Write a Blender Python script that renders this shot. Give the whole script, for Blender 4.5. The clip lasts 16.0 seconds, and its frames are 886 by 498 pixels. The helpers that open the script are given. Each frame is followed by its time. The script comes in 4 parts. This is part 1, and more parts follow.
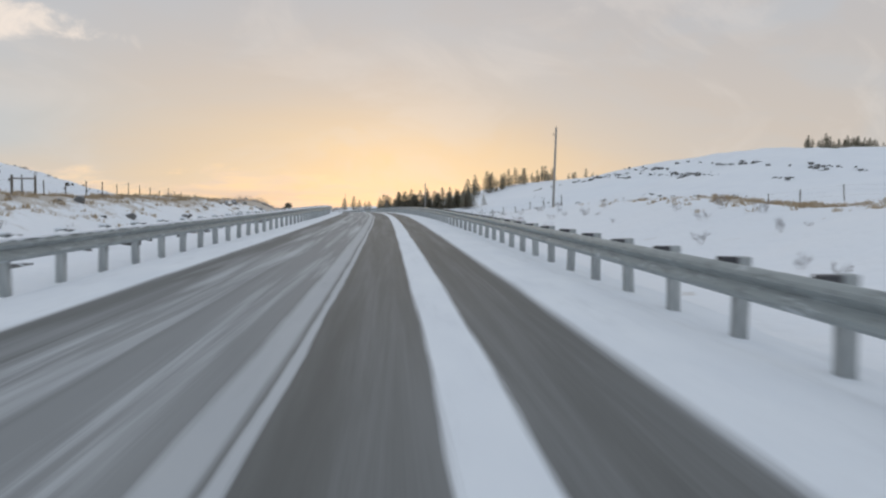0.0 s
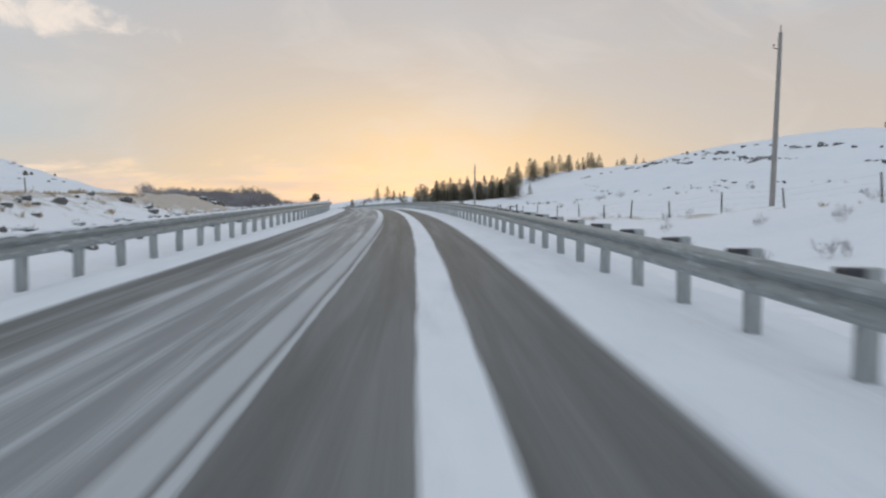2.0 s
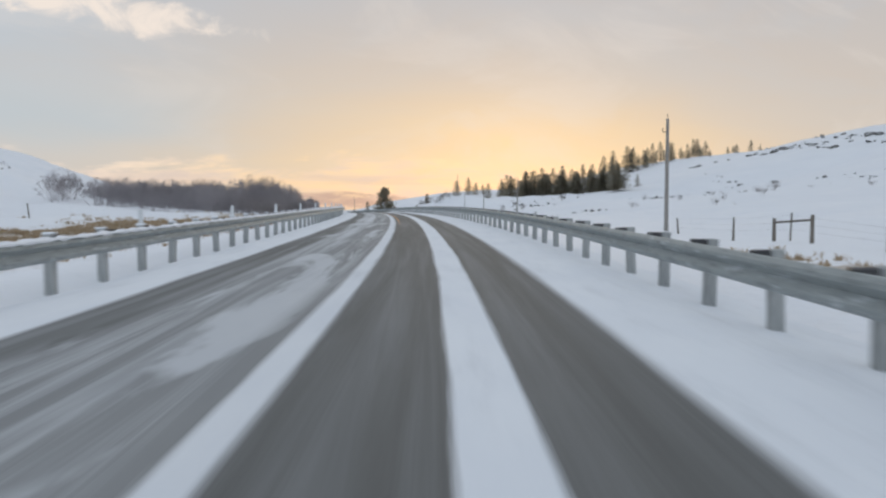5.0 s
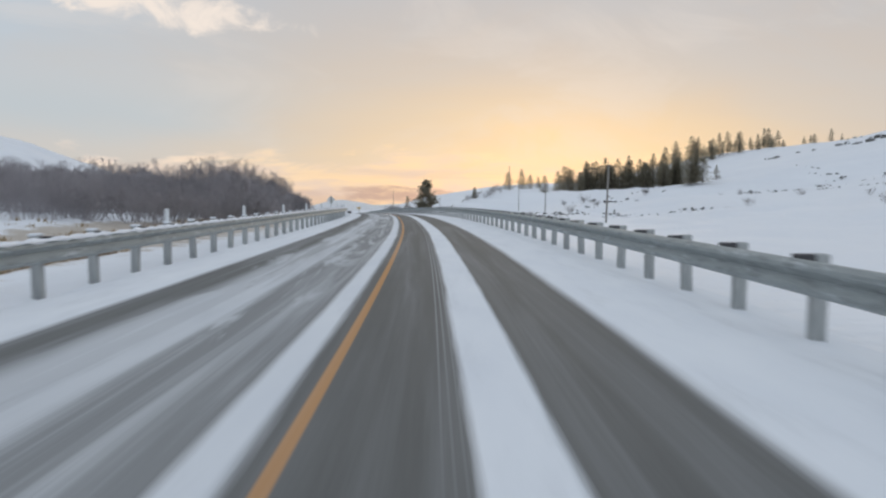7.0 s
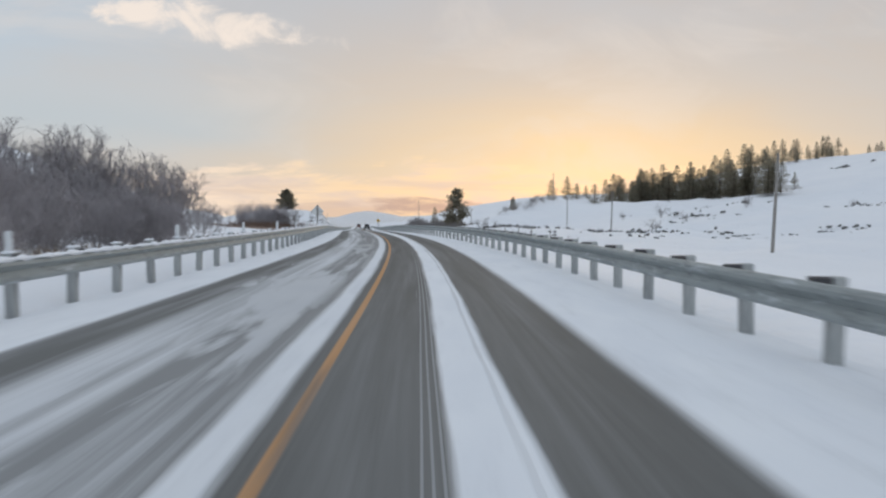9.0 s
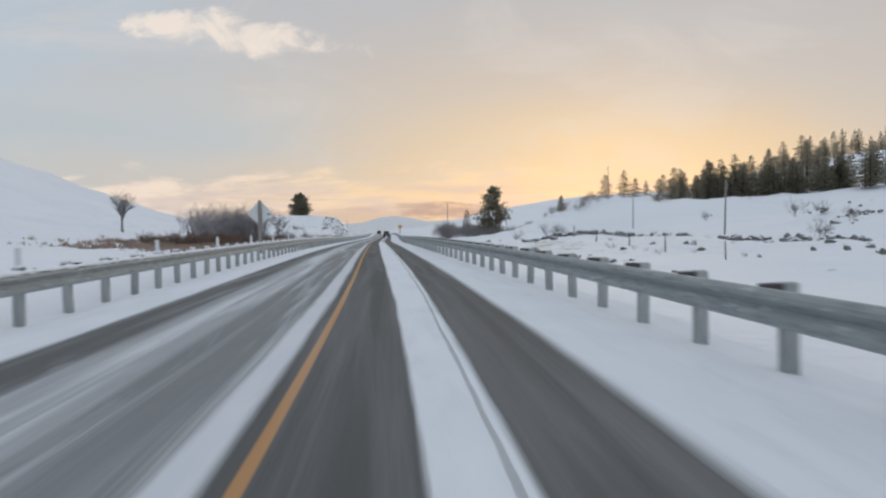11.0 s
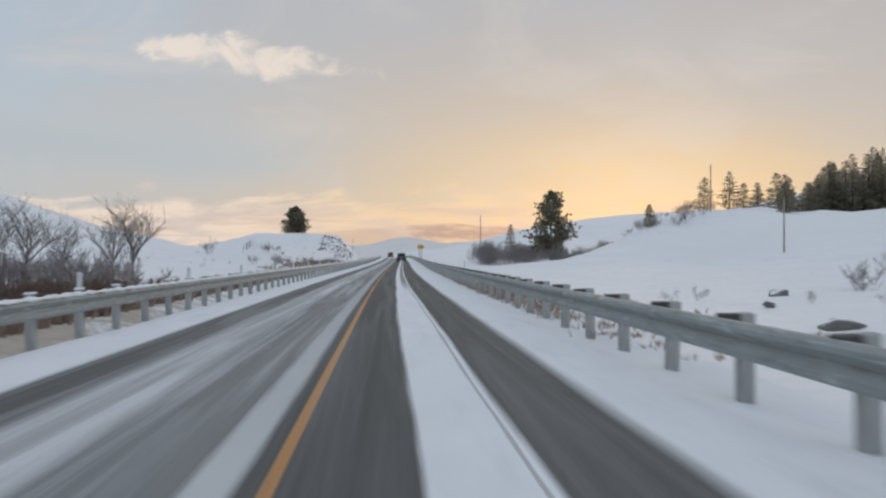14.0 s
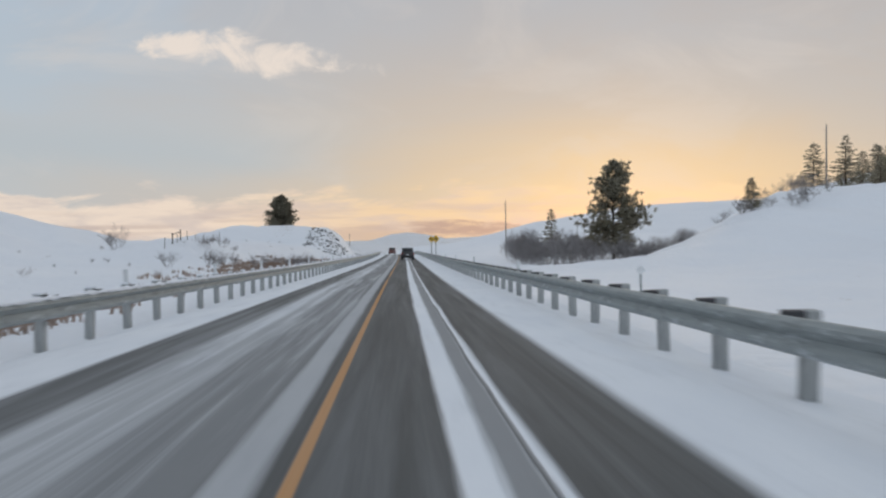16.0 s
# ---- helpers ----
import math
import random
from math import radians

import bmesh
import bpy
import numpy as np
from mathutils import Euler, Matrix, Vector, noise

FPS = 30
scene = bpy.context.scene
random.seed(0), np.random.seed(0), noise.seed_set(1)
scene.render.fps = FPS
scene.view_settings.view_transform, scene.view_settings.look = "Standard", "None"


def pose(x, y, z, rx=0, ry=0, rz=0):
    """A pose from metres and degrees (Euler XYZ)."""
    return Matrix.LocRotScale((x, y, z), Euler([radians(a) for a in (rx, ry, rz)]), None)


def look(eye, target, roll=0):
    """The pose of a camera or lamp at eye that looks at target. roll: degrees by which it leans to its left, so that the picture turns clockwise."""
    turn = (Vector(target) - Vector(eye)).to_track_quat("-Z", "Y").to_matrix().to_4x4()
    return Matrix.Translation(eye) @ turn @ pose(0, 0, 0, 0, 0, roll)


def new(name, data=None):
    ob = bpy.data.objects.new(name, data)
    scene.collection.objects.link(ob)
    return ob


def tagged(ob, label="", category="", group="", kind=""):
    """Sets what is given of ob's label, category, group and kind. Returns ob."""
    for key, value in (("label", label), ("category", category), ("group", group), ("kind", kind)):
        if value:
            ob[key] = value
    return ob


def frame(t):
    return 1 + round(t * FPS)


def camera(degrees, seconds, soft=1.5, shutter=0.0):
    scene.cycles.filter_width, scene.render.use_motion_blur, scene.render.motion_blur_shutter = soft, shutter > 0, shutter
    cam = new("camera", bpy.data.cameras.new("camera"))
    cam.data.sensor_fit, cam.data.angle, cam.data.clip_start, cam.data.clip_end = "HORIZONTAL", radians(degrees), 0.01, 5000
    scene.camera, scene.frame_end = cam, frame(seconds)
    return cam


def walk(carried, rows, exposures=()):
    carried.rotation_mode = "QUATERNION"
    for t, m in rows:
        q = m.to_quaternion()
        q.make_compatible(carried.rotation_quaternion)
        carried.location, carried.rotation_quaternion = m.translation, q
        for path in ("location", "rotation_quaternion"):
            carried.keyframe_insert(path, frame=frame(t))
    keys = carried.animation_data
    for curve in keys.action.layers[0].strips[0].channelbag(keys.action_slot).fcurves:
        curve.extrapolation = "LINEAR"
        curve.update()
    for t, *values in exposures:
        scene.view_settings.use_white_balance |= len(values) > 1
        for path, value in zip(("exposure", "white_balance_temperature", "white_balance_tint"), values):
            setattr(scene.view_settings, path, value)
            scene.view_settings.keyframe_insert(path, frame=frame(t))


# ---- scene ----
LENS = 61.9
cam = camera(LENS, 16.0, soft=2.3, shutter=0.2)


def heading_pose(x, y, z, yaw, pitch, roll):
    """yaw to the right of +y, pitch up, roll to the left, in degrees."""
    a, b = radians(yaw), radians(pitch)
    eye = Vector((x, y, z))
    return look(eye, eye + 50 * Vector((math.sin(a) * math.cos(b), math.cos(a) * math.cos(b), math.sin(b))), roll)


# seconds, x, y, z, yaw, pitch, roll: a drive at about 80 km/h over a low crest
RIDE = [
    (0, -45.53, 0.00, -1.75, 21.70, -2.10, 0.41),
    (0.5, -42.12, 10.51, -1.42, 21.09, -2.84, -0.47),
    (1, -38.73, 21.03, -1.09, 20.71, -2.51, 0.24),
    (1.5, -35.37, 31.55, -0.77, 19.20, -3.24, 0.38),
    (2, -32.07, 42.10, -0.44, 18.80, -2.93, 0.05),
    (2.5, -28.87, 52.68, -0.13, 18.00, -2.16, -0.17),
    (3, -25.79, 63.29, 0.15, 17.05, -2.68, 0.12),
    (3.5, -22.86, 73.94, 0.40, 16.18, -2.51, 0.20),
    (4, -20.10, 84.64, 0.63, 15.23, -3.01, 0.20),
    (4.5, -17.51, 95.39, 0.82, 13.35, -3.33, -0.25),
    (5, -15.11, 106.17, 0.99, 12.47, -3.44, -0.21),
    (5.5, -12.90, 117.00, 1.12, 11.59, -3.55, -0.18),
    (6, -10.87, 127.86, 1.23, 10.71, -3.66, -0.14),
    (6.5, -9.02, 138.76, 1.31, 9.83, -3.77, -0.11),
    (7, -7.34, 149.68, 1.36, 8.95, -3.88, -0.07),
    (7.5, -5.80, 160.62, 1.39, 8.20, -3.66, 0.15),
    (8, -4.41, 171.58, 1.40, 7.42, -1.72, 1.00),
    (8.5, -3.16, 182.56, 1.39, 6.32, -3.45, 0.13),
    (9, -2.04, 193.56, 1.35, 6.75, -2.99, 0.22),
    (9.5, -1.05, 204.56, 1.28, 6.24, -2.90, -0.03),
    (10, -0.25, 215.58, 1.20, 5.73, -2.82, -0.29),
    (10.5, 0.34, 226.62, 1.09, 5.21, -2.73, -0.54),
    (11, 0.65, 237.66, 0.95, 4.70, -2.65, -0.79),
    (11.5, 0.74, 248.71, 0.79, 4.19, -2.56, -1.05),
    (12, 0.67, 259.76, 0.61, 4.31, -2.06, -1.99),
    (12.5, 0.52, 270.81, 0.40, 4.41, -1.48, -2.00),
    (13, 0.39, 281.86, 0.17, 4.88, -1.38, -1.33),
    (13.5, 0.27, 292.91, -0.08, 4.84, -0.86, -0.99),
    (14, 0.18, 303.96, -0.36, 3.89, -0.92, -0.40),
    (14.5, 0.10, 315.01, -0.64, 4.60, -2.54, -0.21),
    (15, 0.05, 326.06, -0.93, 4.82, -0.93, -0.28),
    (15.5, 0.02, 337.11, -1.22, 3.99, -0.88, -0.65),
    (16, 0.00, 348.16, -1.51, 3.78, -1.24, -0.81),
]
walk(cam, [(r[0], heading_pose(*r[1:])) for r in RIDE], [(0, -0.04), (4.5, -0.02), (9, 0.0), (12, -0.12), (16, -0.16)])

# ---------------------------------------------------------------- sky and sun
SUN_AZ, SUN_EL = 18.0, 4.0


def lin(r, g, b):
    return tuple((c / 255 / 12.92) if c / 255 <= 0.04045 else ((c / 255 + 0.055) / 1.055) ** 2.4 for c in (r, g, b)) + (1.0,)


class Nodes:
    """Short hand for a node tree."""

    def __init__(self, tree):
        self.tree = tree
        tree.nodes.clear()

    def add(self, kind):
        return self.tree.nodes.new(kind)

    def put(self, socket, value):
        if isinstance(value, bpy.types.NodeSocket):
            self.tree.links.new(value, socket)
        elif value is not None:
            socket.default_value = value

    def math(self, op, a, b=None, c=None, clamp=False):
        node = self.add("ShaderNodeMath")
        node.operation, node.use_clamp = op, clamp
        for k, v in enumerate((a, b, c)):
            self.put(node.inputs[k], v)
        return node.outputs[0]

    def smooth(self, x, lo, hi):
        node = self.add("ShaderNodeMapRange")
        node.interpolation_type = "SMOOTHSTEP"
        for k, v in enumerate((x, lo, hi, 0.0, 1.0)):
            self.put(node.inputs[k], v)
        return node.outputs[0]

    def mix(self, fac, a, b, blend="MIX"):
        node = self.add("ShaderNodeMix")
        node.data_type, node.blend_type = "RGBA", blend
        self.put(node.inputs["Factor"], fac)
        self.put(node.inputs[6], a)
        self.put(node.inputs[7], b)
        return node.outputs[2]

    def noise(self, vector, scale, detail=3.0, rough=0.5, distortion=0.0):
        node = self.add("ShaderNodeTexNoise")
        self.put(node.inputs["Vector"], vector)
        for key, v in (("Scale", scale), ("Detail", detail), ("Roughness", rough), ("Distortion", distortion)):
            node.inputs[key].default_value = v
        return node.outputs["Fac"]

    def scaled(self, vector, x, y, z):
        node = self.add("ShaderNodeMapping")
        self.put(node.inputs["Vector"], vector)
        node.inputs["Scale"].default_value = (x, y, z)
        return node.outputs[0]

    def split(self, vector):
        node = self.add("ShaderNodeSeparateXYZ")
        self.put(node.inputs[0], vector)
        return node.outputs

    def join(self, x, y, z):
        node = self.add("ShaderNodeCombineXYZ")
        for k, v in enumerate((x, y, z)):
            self.put(node.inputs[k], v)
        return node.outputs[0]


world = bpy.data.worlds.new("dusk_sky")
scene.world = world
world.use_nodes = True
n = Nodes(world.node_tree)
way = n.add("ShaderNodeTexCoord").outputs["Generated"]
dx, dy, dz = n.split(way)
up = n.math("MAXIMUM", dz, -0.12)
ahead = n.math("MAXIMUM", dy, 0.05)
side = n.math("DIVIDE", dx, ahead)      # tangent of the azimuth
rise = n.math("DIVIDE", up, ahead)      # tangent of the height
# thin high cloud over pale blue
veil = n.noise(n.join(side, n.math("MULTIPLY", rise, 3.0), 0.0), 2.2, 5.0, 0.55, 0.6)
blue = n.mix(n.smooth(up, 0.0, 0.45), lin(188, 201, 211), lin(182, 197, 214))
grey = n.mix(n.smooth(up, 0.02, 0.40), lin(205, 195, 186), lin(186, 187, 192))
toward = n.smooth(side, -0.55, 0.25)
base = n.mix(n.math("MULTIPLY", n.math("ADD", n.math("MULTIPLY", toward, 0.75), n.math("MULTIPLY", n.smooth(veil, 0.35, 0.65), 0.35)), 1.0, clamp=True), blue, grey)
# the glow over the hidden sun
gx = n.math("DIVIDE", n.math("SUBTRACT", side, math.tan(radians(SUN_AZ))), 0.36)
gy = n.math("DIVIDE", n.math("SUBTRACT", rise, 0.045), 0.095)
g2 = n.math("ADD", n.math("MULTIPLY", gx, gx), n.math("MULTIPLY", gy, gy))
streak = n.noise(n.join(n.math("MULTIPLY", side, 1.4), n.math("MULTIPLY", rise, 9.0), 3.0), 2.0, 5.0, 0.6, 0.4)
glow = n.math("MULTIPLY", n.math("POWER", 2.718, n.math("MULTIPLY", g2, -1.0)), n.math("ADD", 0.40, n.math("MULTIPLY", streak, 0.75)))
front = n.smooth(dy, 0.0, 0.4)
sky = n.mix(n.math("MULTIPLY", glow, front, clamp=True), base, lin(254, 219, 160))
wide = n.math("MULTIPLY", n.math("POWER", 2.718, n.math("MULTIPLY", g2, -0.22)), front)
sky = n.mix(n.math("MULTIPLY", wide, 0.30, clamp=True), sky, lin(223, 199, 175))
# soft mottling of the high cloud
mott = n.smooth(n.noise(n.join(side, n.math("MULTIPLY", rise, 2.2), 21.0), 3.6, 6.0, 0.6, 0.8), 0.47, 0.68)
sky = n.mix(n.math("MULTIPLY", n.math("MULTIPLY", mott, front), 0.34), sky, lin(222, 214, 208))
# a bluish gap above the low cloud, away from the glow
gap = n.math("MULTIPLY", n.smooth(n.math("ABSOLUTE", n.math("SUBTRACT", rise, n.math("ADD", 0.115, n.math("MULTIPLY", n.math("SUBTRACT", veil, 0.5), 0.10)))), 0.055, 0.0), n.smooth(side, 0.02, -0.22))
sky = n.mix(n.math("MULTIPLY", n.math("MULTIPLY", gap, front), 0.55), sky, lin(184, 196, 205))
# low band of lit cumulus along the horizon
cum = n.noise(n.join(n.math("MULTIPLY", side, 1.0), n.math("MULTIPLY", rise, 3.2), 7.0), 7.5, 7.0, 0.58, 0.35)
band = n.math("MULTIPLY", n.smooth(n.math("ADD", cum, n.math("MULTIPLY", rise, -6.6)), 0.12, 0.25), n.math("MULTIPLY", front, n.smooth(rise, 0.085, 0.060)))
shade = n.noise(n.join(side, n.math("MULTIPLY", rise, 5.0), 15.0), 9.0, 6.0, 0.6, 0.4)
puff = n.mix(n.math("MULTIPLY", n.smooth(shade, 0.40, 0.66), 0.75), n.mix(n.smooth(side, -0.30, 0.05), lin(252, 232, 214), lin(246, 216, 178)), lin(214, 200, 196))
sky = n.mix(n.math("MULTIPLY", band, 0.80), sky, puff)
# grey streaks of cloud lying on the far hills
bank = n.noise(n.join(n.math("MULTIPLY", side, 2.0), n.math("MULTIPLY", rise, 26.0), 11.0), 2.4, 5.0, 0.55, 0.3)
bank = n.math("MULTIPLY", n.math("MULTIPLY", n.smooth(bank, 0.46, 0.62), n.smooth(rise, 0.055, 0.0)), front)
sky = n.mix(n.math("MULTIPLY", bank, 0.55), sky, lin(190, 172, 166))
# a long dark cloud bank low over the end of the road
fx, fy = n.math("DIVIDE", n.math("SUBTRACT", side, 0.085), 0.085), n.math("DIVIDE", n.math("SUBTRACT", rise, 0.006), 0.010)
f2 = n.math("ADD", n.math("MULTIPLY", fx, fx), n.math("MULTIPLY", fy, fy))
low = n.smooth(n.math("SUBTRACT", n.math("MULTIPLY", n.noise(n.join(side, n.math("MULTIPLY", rise, 4.0), 31.0), 22.0, 6.0, 0.6, 0.5), 4.2), f2), 0.7, 2.0)
sky = n.mix(n.math("MULTIPLY", n.math("MULTIPLY", low, front), 0.92), sky, lin(180, 161, 156))
# one long lit cloud
wob = n.noise(n.join(side, n.math("MULTIPLY", rise, 1.5), 1.35), 13.0, 7.0, 0.62, 0.5)
cx = n.math("DIVIDE", n.math("ADD", side, 0.180), 0.196)
mid = n.math("ADD", 0.2230, n.math("MULTIPLY", side, -0.095))
cy = n.math("DIVIDE", n.math("SUBTRACT", rise, mid), n.math("ADD", 0.022, n.math("MULTIPLY", n.smooth(n.math("ABSOLUTE", n.math("ADD", side, 0.20)), 0.10, 0.0), 0.014)))
c2 = n.math("ADD", n.math("MULTIPLY", cx, cx), n.math("MULTIPLY", cy, cy))
lump = n.smooth(n.math("SUBTRACT", n.math("MULTIPLY", wob, 4.4), c2), 1.3, 2.35)
sky = n.mix(n.math("MULTIPLY", n.math("MULTIPLY", n.math("MULTIPLY", lump, n.smooth(side, 0.005, -0.03)), front), 0.9), sky, lin(246, 232, 220))
air = n.add("ShaderNodeTexSky")
air.sky_type, air.sun_disc, air.sun_elevation, air.sun_rotation = "NISHITA", False, radians(SUN_EL), radians(SUN_AZ)
backlight = n.smooth(dy, 0.25, -0.35)
sky = n.mix(n.math("MULTIPLY", backlight, 0.8), sky, lin(197, 211, 226))
sky = n.mix(n.smooth(up, 0.45, 0.85), sky, lin(208, 217, 228))
nishita = air.outputs[0]
pane = n.add("ShaderNodeBackground")
n.put(pane.inputs[0], n.mix(0.006, sky, nishita))
pane.inputs[1].default_value = 1.0
n.tree.links.new(pane.outputs[0], n.add("ShaderNodeOutputWorld").inputs[0])

sun = new("sun", bpy.data.lights.new("sun", "SUN"))
sun.data.energy, sun.data.angle, sun.data.color = 0.5, radians(20), (1.0, 0.80, 0.56)
sa, se = radians(SUN_AZ), radians(SUN_EL)
sun.matrix_world = look((0, 0, 60), Vector((0, 0, 60)) - Vector((math.sin(sa) * math.cos(se), math.cos(sa) * math.cos(se), math.sin(se))))

# ---------------------------------------------------------------- materials


def material(name):
    m = bpy.data.materials.new(name)
    m.use_nodes = True
    k = Nodes(m.node_tree)
    return m, k


def finish(k, color, rough=0.6, metal=0.0, height=None, bump=0.3, dist=0.05, spec=0.5):
    shader = k.add("ShaderNodeBsdfPrincipled")
    k.put(shader.inputs["Base Color"], color)
    k.put(shader.inputs["Roughness"], rough)
    k.put(shader.inputs["Metallic"], metal)
    shader.inputs["Specular IOR Level"].default_value = spec
    if height is not None:
        b = k.add("ShaderNodeBump")
        b.inputs["Strength"].default_value, b.inputs["Distance"].default_value = bump, dist
        k.put(b.inputs["Height"], height)
        k.put(shader.inputs["Normal"], b.outputs[0])
    k.tree.links.new(shader.outputs[0], k.add("ShaderNodeOutputMaterial").inputs[0])


def plain(name, a, b, scale=4.0, rough=0.6, metal=0.0, stretch=(1, 1, 1), bump=0.2, spec=0.5):
    """Two tones mixed by coarse and fine noise in object space, and a little per object."""
    m, k = material(name)
    at = k.scaled(k.add("ShaderNodeTexCoord").outputs["Object"], *stretch)
    big, fine = k.noise(at, scale, 3.0), k.noise(at, scale * 9, 3.0)
    f = k.math("ADD", k.math("MULTIPLY", k.smooth(big, 0.3, 0.7), 0.65), k.math("MULTIPLY", fine, 0.35))
    own = k.add("ShaderNodeObjectInfo").outputs["Random"]
    f = k.math("ADD", f, k.math("MULTIPLY", k.math("SUBTRACT", own, 0.5), 0.4), clamp=True)
    finish(k, k.mix(f, (*a, 1), (*b, 1)), rough, metal, fine, bump, 0.02, spec)
    return m


def make_snow_ground():
    m, k = material("snow_ground")
    at = k.add("ShaderNodeTexCoord").outputs["Object"]
    tone = k.mix(k.noise(at, 0.05, 4.0), (0.76, 0.78, 0.82, 1), (0.86, 0.87, 0.89, 1))
    mark = k.add("ShaderNodeAttribute")
    mark.attribute_name = "grass"
    grass = mark.outputs["Fac"]
    clump = k.noise(k.scaled(at, 1, 1, 0.4), 0.9, 5.0, 0.65)
    fine = k.noise(at, 7.0, 3.0, 0.6)
    bare = k.smooth(k.math("ADD", k.math("MULTIPLY", grass, 0.55), k.math("ADD", k.math("MULTIPLY", clump, 0.7), k.math("MULTIPLY", fine, 0.35))), 0.80, 0.96)
    straw = k.mix(k.noise(at, 3.0, 4.0), (0.36, 0.315, 0.27, 1), (0.62, 0.555, 0.48, 1))
    dots = k.smooth(k.noise(at, 0.55, 4.0, 0.7), 0.685, 0.74)
    color = k.mix(k.math("MAXIMUM", bare, k.math("MULTIPLY", dots, 0.6)), tone, straw)
    h = k.math("ADD", k.math("MULTIPLY", k.noise(at, 0.35, 4.0), 1.0), k.math("MULTIPLY", k.noise(at, 2.5, 4.0), 0.25))
    finish(k, color, 0.7, 0.0, h, 0.55, 0.6, 0.2)
    return m


def make_road():
    """Asphalt with packed snow between the wheel tracks; UV is metres across and along."""
    m, k = material("snowy_asphalt")
    u, v, _ = k.split(k.add("ShaderNodeUVMap").outputs[0])
    long = k.join(u, k.math("MULTIPLY", v, 0.035), 0.0)
    fray = k.math("MULTIPLY", k.math("SUBTRACT", k.noise(k.join(k.math("MULTIPLY", u, 3.0), k.math("MULTIPLY", v, 0.10), 0.0), 2.0, 5.0, 0.62), 0.5), 0.13)
    x = k.math("ADD", u, fray)

    def strip(lo, hi, soft=0.07):
        return k.math("MULTIPLY", k.smooth(x, lo - soft, lo + soft), k.math("SUBTRACT", 1.0, k.smooth(x, hi - soft, hi + soft)))

    def most(*parts):
        f = parts[0]
        for q in parts[1:]:
            f = k.math("MAXIMUM", f, q)
        return f

    worn = k.math("MULTIPLY", k.math("MULTIPLY", k.smooth(v, 336.0, 352.0), strip(0.46, 0.70, 0.05)), 0.72)
    lo = k.math("ADD", 0.18, k.math("MULTIPLY", k.math("SUBTRACT", k.smooth(v, 322.0, 346.0), k.smooth(v, 235.0, 275.0)), 0.09))
    hi = k.math("ADD", 0.70, k.math("MULTIPLY", k.math("SUBTRACT", k.smooth(v, 235.0, 275.0), k.math("MULTIPLY", k.smooth(v, 326.0, 346.0), 0.45)), 0.19))
    ridge = k.math("MULTIPLY", k.smooth(k.math("SUBTRACT", x, lo), -0.05, 0.05), k.smooth(k.math("SUBTRACT", hi, x), -0.05, 0.05))
    rut = k.smooth(k.math("ABSOLUTE", k.math("SUBTRACT", k.math("SUBTRACT", hi, x), 0.10)), 0.030, 0.012)
    ribs = k.math("MULTIPLY", k.smooth(k.math("SINE", k.math("MULTIPLY", u, 105.0)), 0.2, 0.8), k.math("MULTIPLY", strip(-0.02, 0.18, 0.02), k.math("MULTIPLY", k.smooth(v, 150.0, 170.0), k.math("SUBTRACT", 1.0, k.smooth(v, 215.0, 240.0)))))
    ridge = k.math("SUBTRACT", ridge, k.math("MULTIPLY", k.math("MULTIPLY", rut, k.smooth(v, 180.0, 240.0)), 0.45), clamp=True)
    ridge = k.math("MAXIMUM", ridge, k.math("MULTIPLY", ribs, 0.28))
    own = most(k.math("SUBTRACT", ridge, worn, clamp=True), k.smooth(x, 1.72, 1.98))
    slush = k.noise(k.join(k.math("MULTIPLY", u, 1.3), k.math("MULTIPLY", v, 0.035), 5.0), 2.2, 5.0, 0.6, 0.5)
    thin = k.smooth(k.noise(long, 3.0, 3.0, 0.5, 0.3), 0.38, 0.68)
    left = most(k.math("MULTIPLY", strip(-1.36, -1.04, 0.07), k.math("SUBTRACT", k.math("ADD", 0.50, k.math("MULTIPLY", k.smooth(v, 62.0, 98.0), 0.40)), k.math("ADD", k.math("MULTIPLY", k.smooth(v, 225.0, 285.0), 0.15), k.math("MULTIPLY", k.smooth(v, 295.0, 340.0), 0.25)))),
                k.math("MULTIPLY", strip(-1.00, -0.90, 0.03), k.math("SUBTRACT", 0.55, k.math("MULTIPLY", k.smooth(v, 55.0, 85.0), 0.55))),
                k.math("MULTIPLY", strip(-3.3, -2.3, 0.22), k.math("ADD", k.math("ADD", 0.16, k.math("MULTIPLY", k.smooth(v, 100.0, 175.0), 0.26)), k.math("MULTIPLY", k.smooth(slush, 0.38, 0.66), 0.34))),
                k.math("MULTIPLY", strip(-2.5, -1.3, 0.15), k.math("ADD", 0.20, k.math("MULTIPLY", k.smooth(slush, 0.42, 0.75), 0.36))),
                k.math("SUBTRACT", 1.0, k.smooth(x, -4.22, -4.02)))
    blotch = k.smooth(k.noise(k.join(k.math("MULTIPLY", u, 0.9), k.math("MULTIPLY", v, 0.11), 17.0), 1.0, 5.0, 0.6, 0.6), 0.46, 0.60)
    blotch = k.math("MULTIPLY", k.math("MULTIPLY", blotch, strip(-3.5, -1.5, 0.3)), k.math("MULTIPLY", k.smooth(v, 70.0, 100.0), k.math("SUBTRACT", 0.62, k.math("MULTIPLY", k.smooth(v, 215.0, 255.0), 0.35))))
    film = k.math("MULTIPLY", k.math("ADD", 0.04, k.math("MULTIPLY", thin, 0.16)), k.math("SUBTRACT", 1.0, k.smooth(u, -1.35, -0.95)))
    snow = most(own, left, blotch, film, k.math("MULTIPLY", k.smooth(slush, 0.3, 0.9), 0.16))
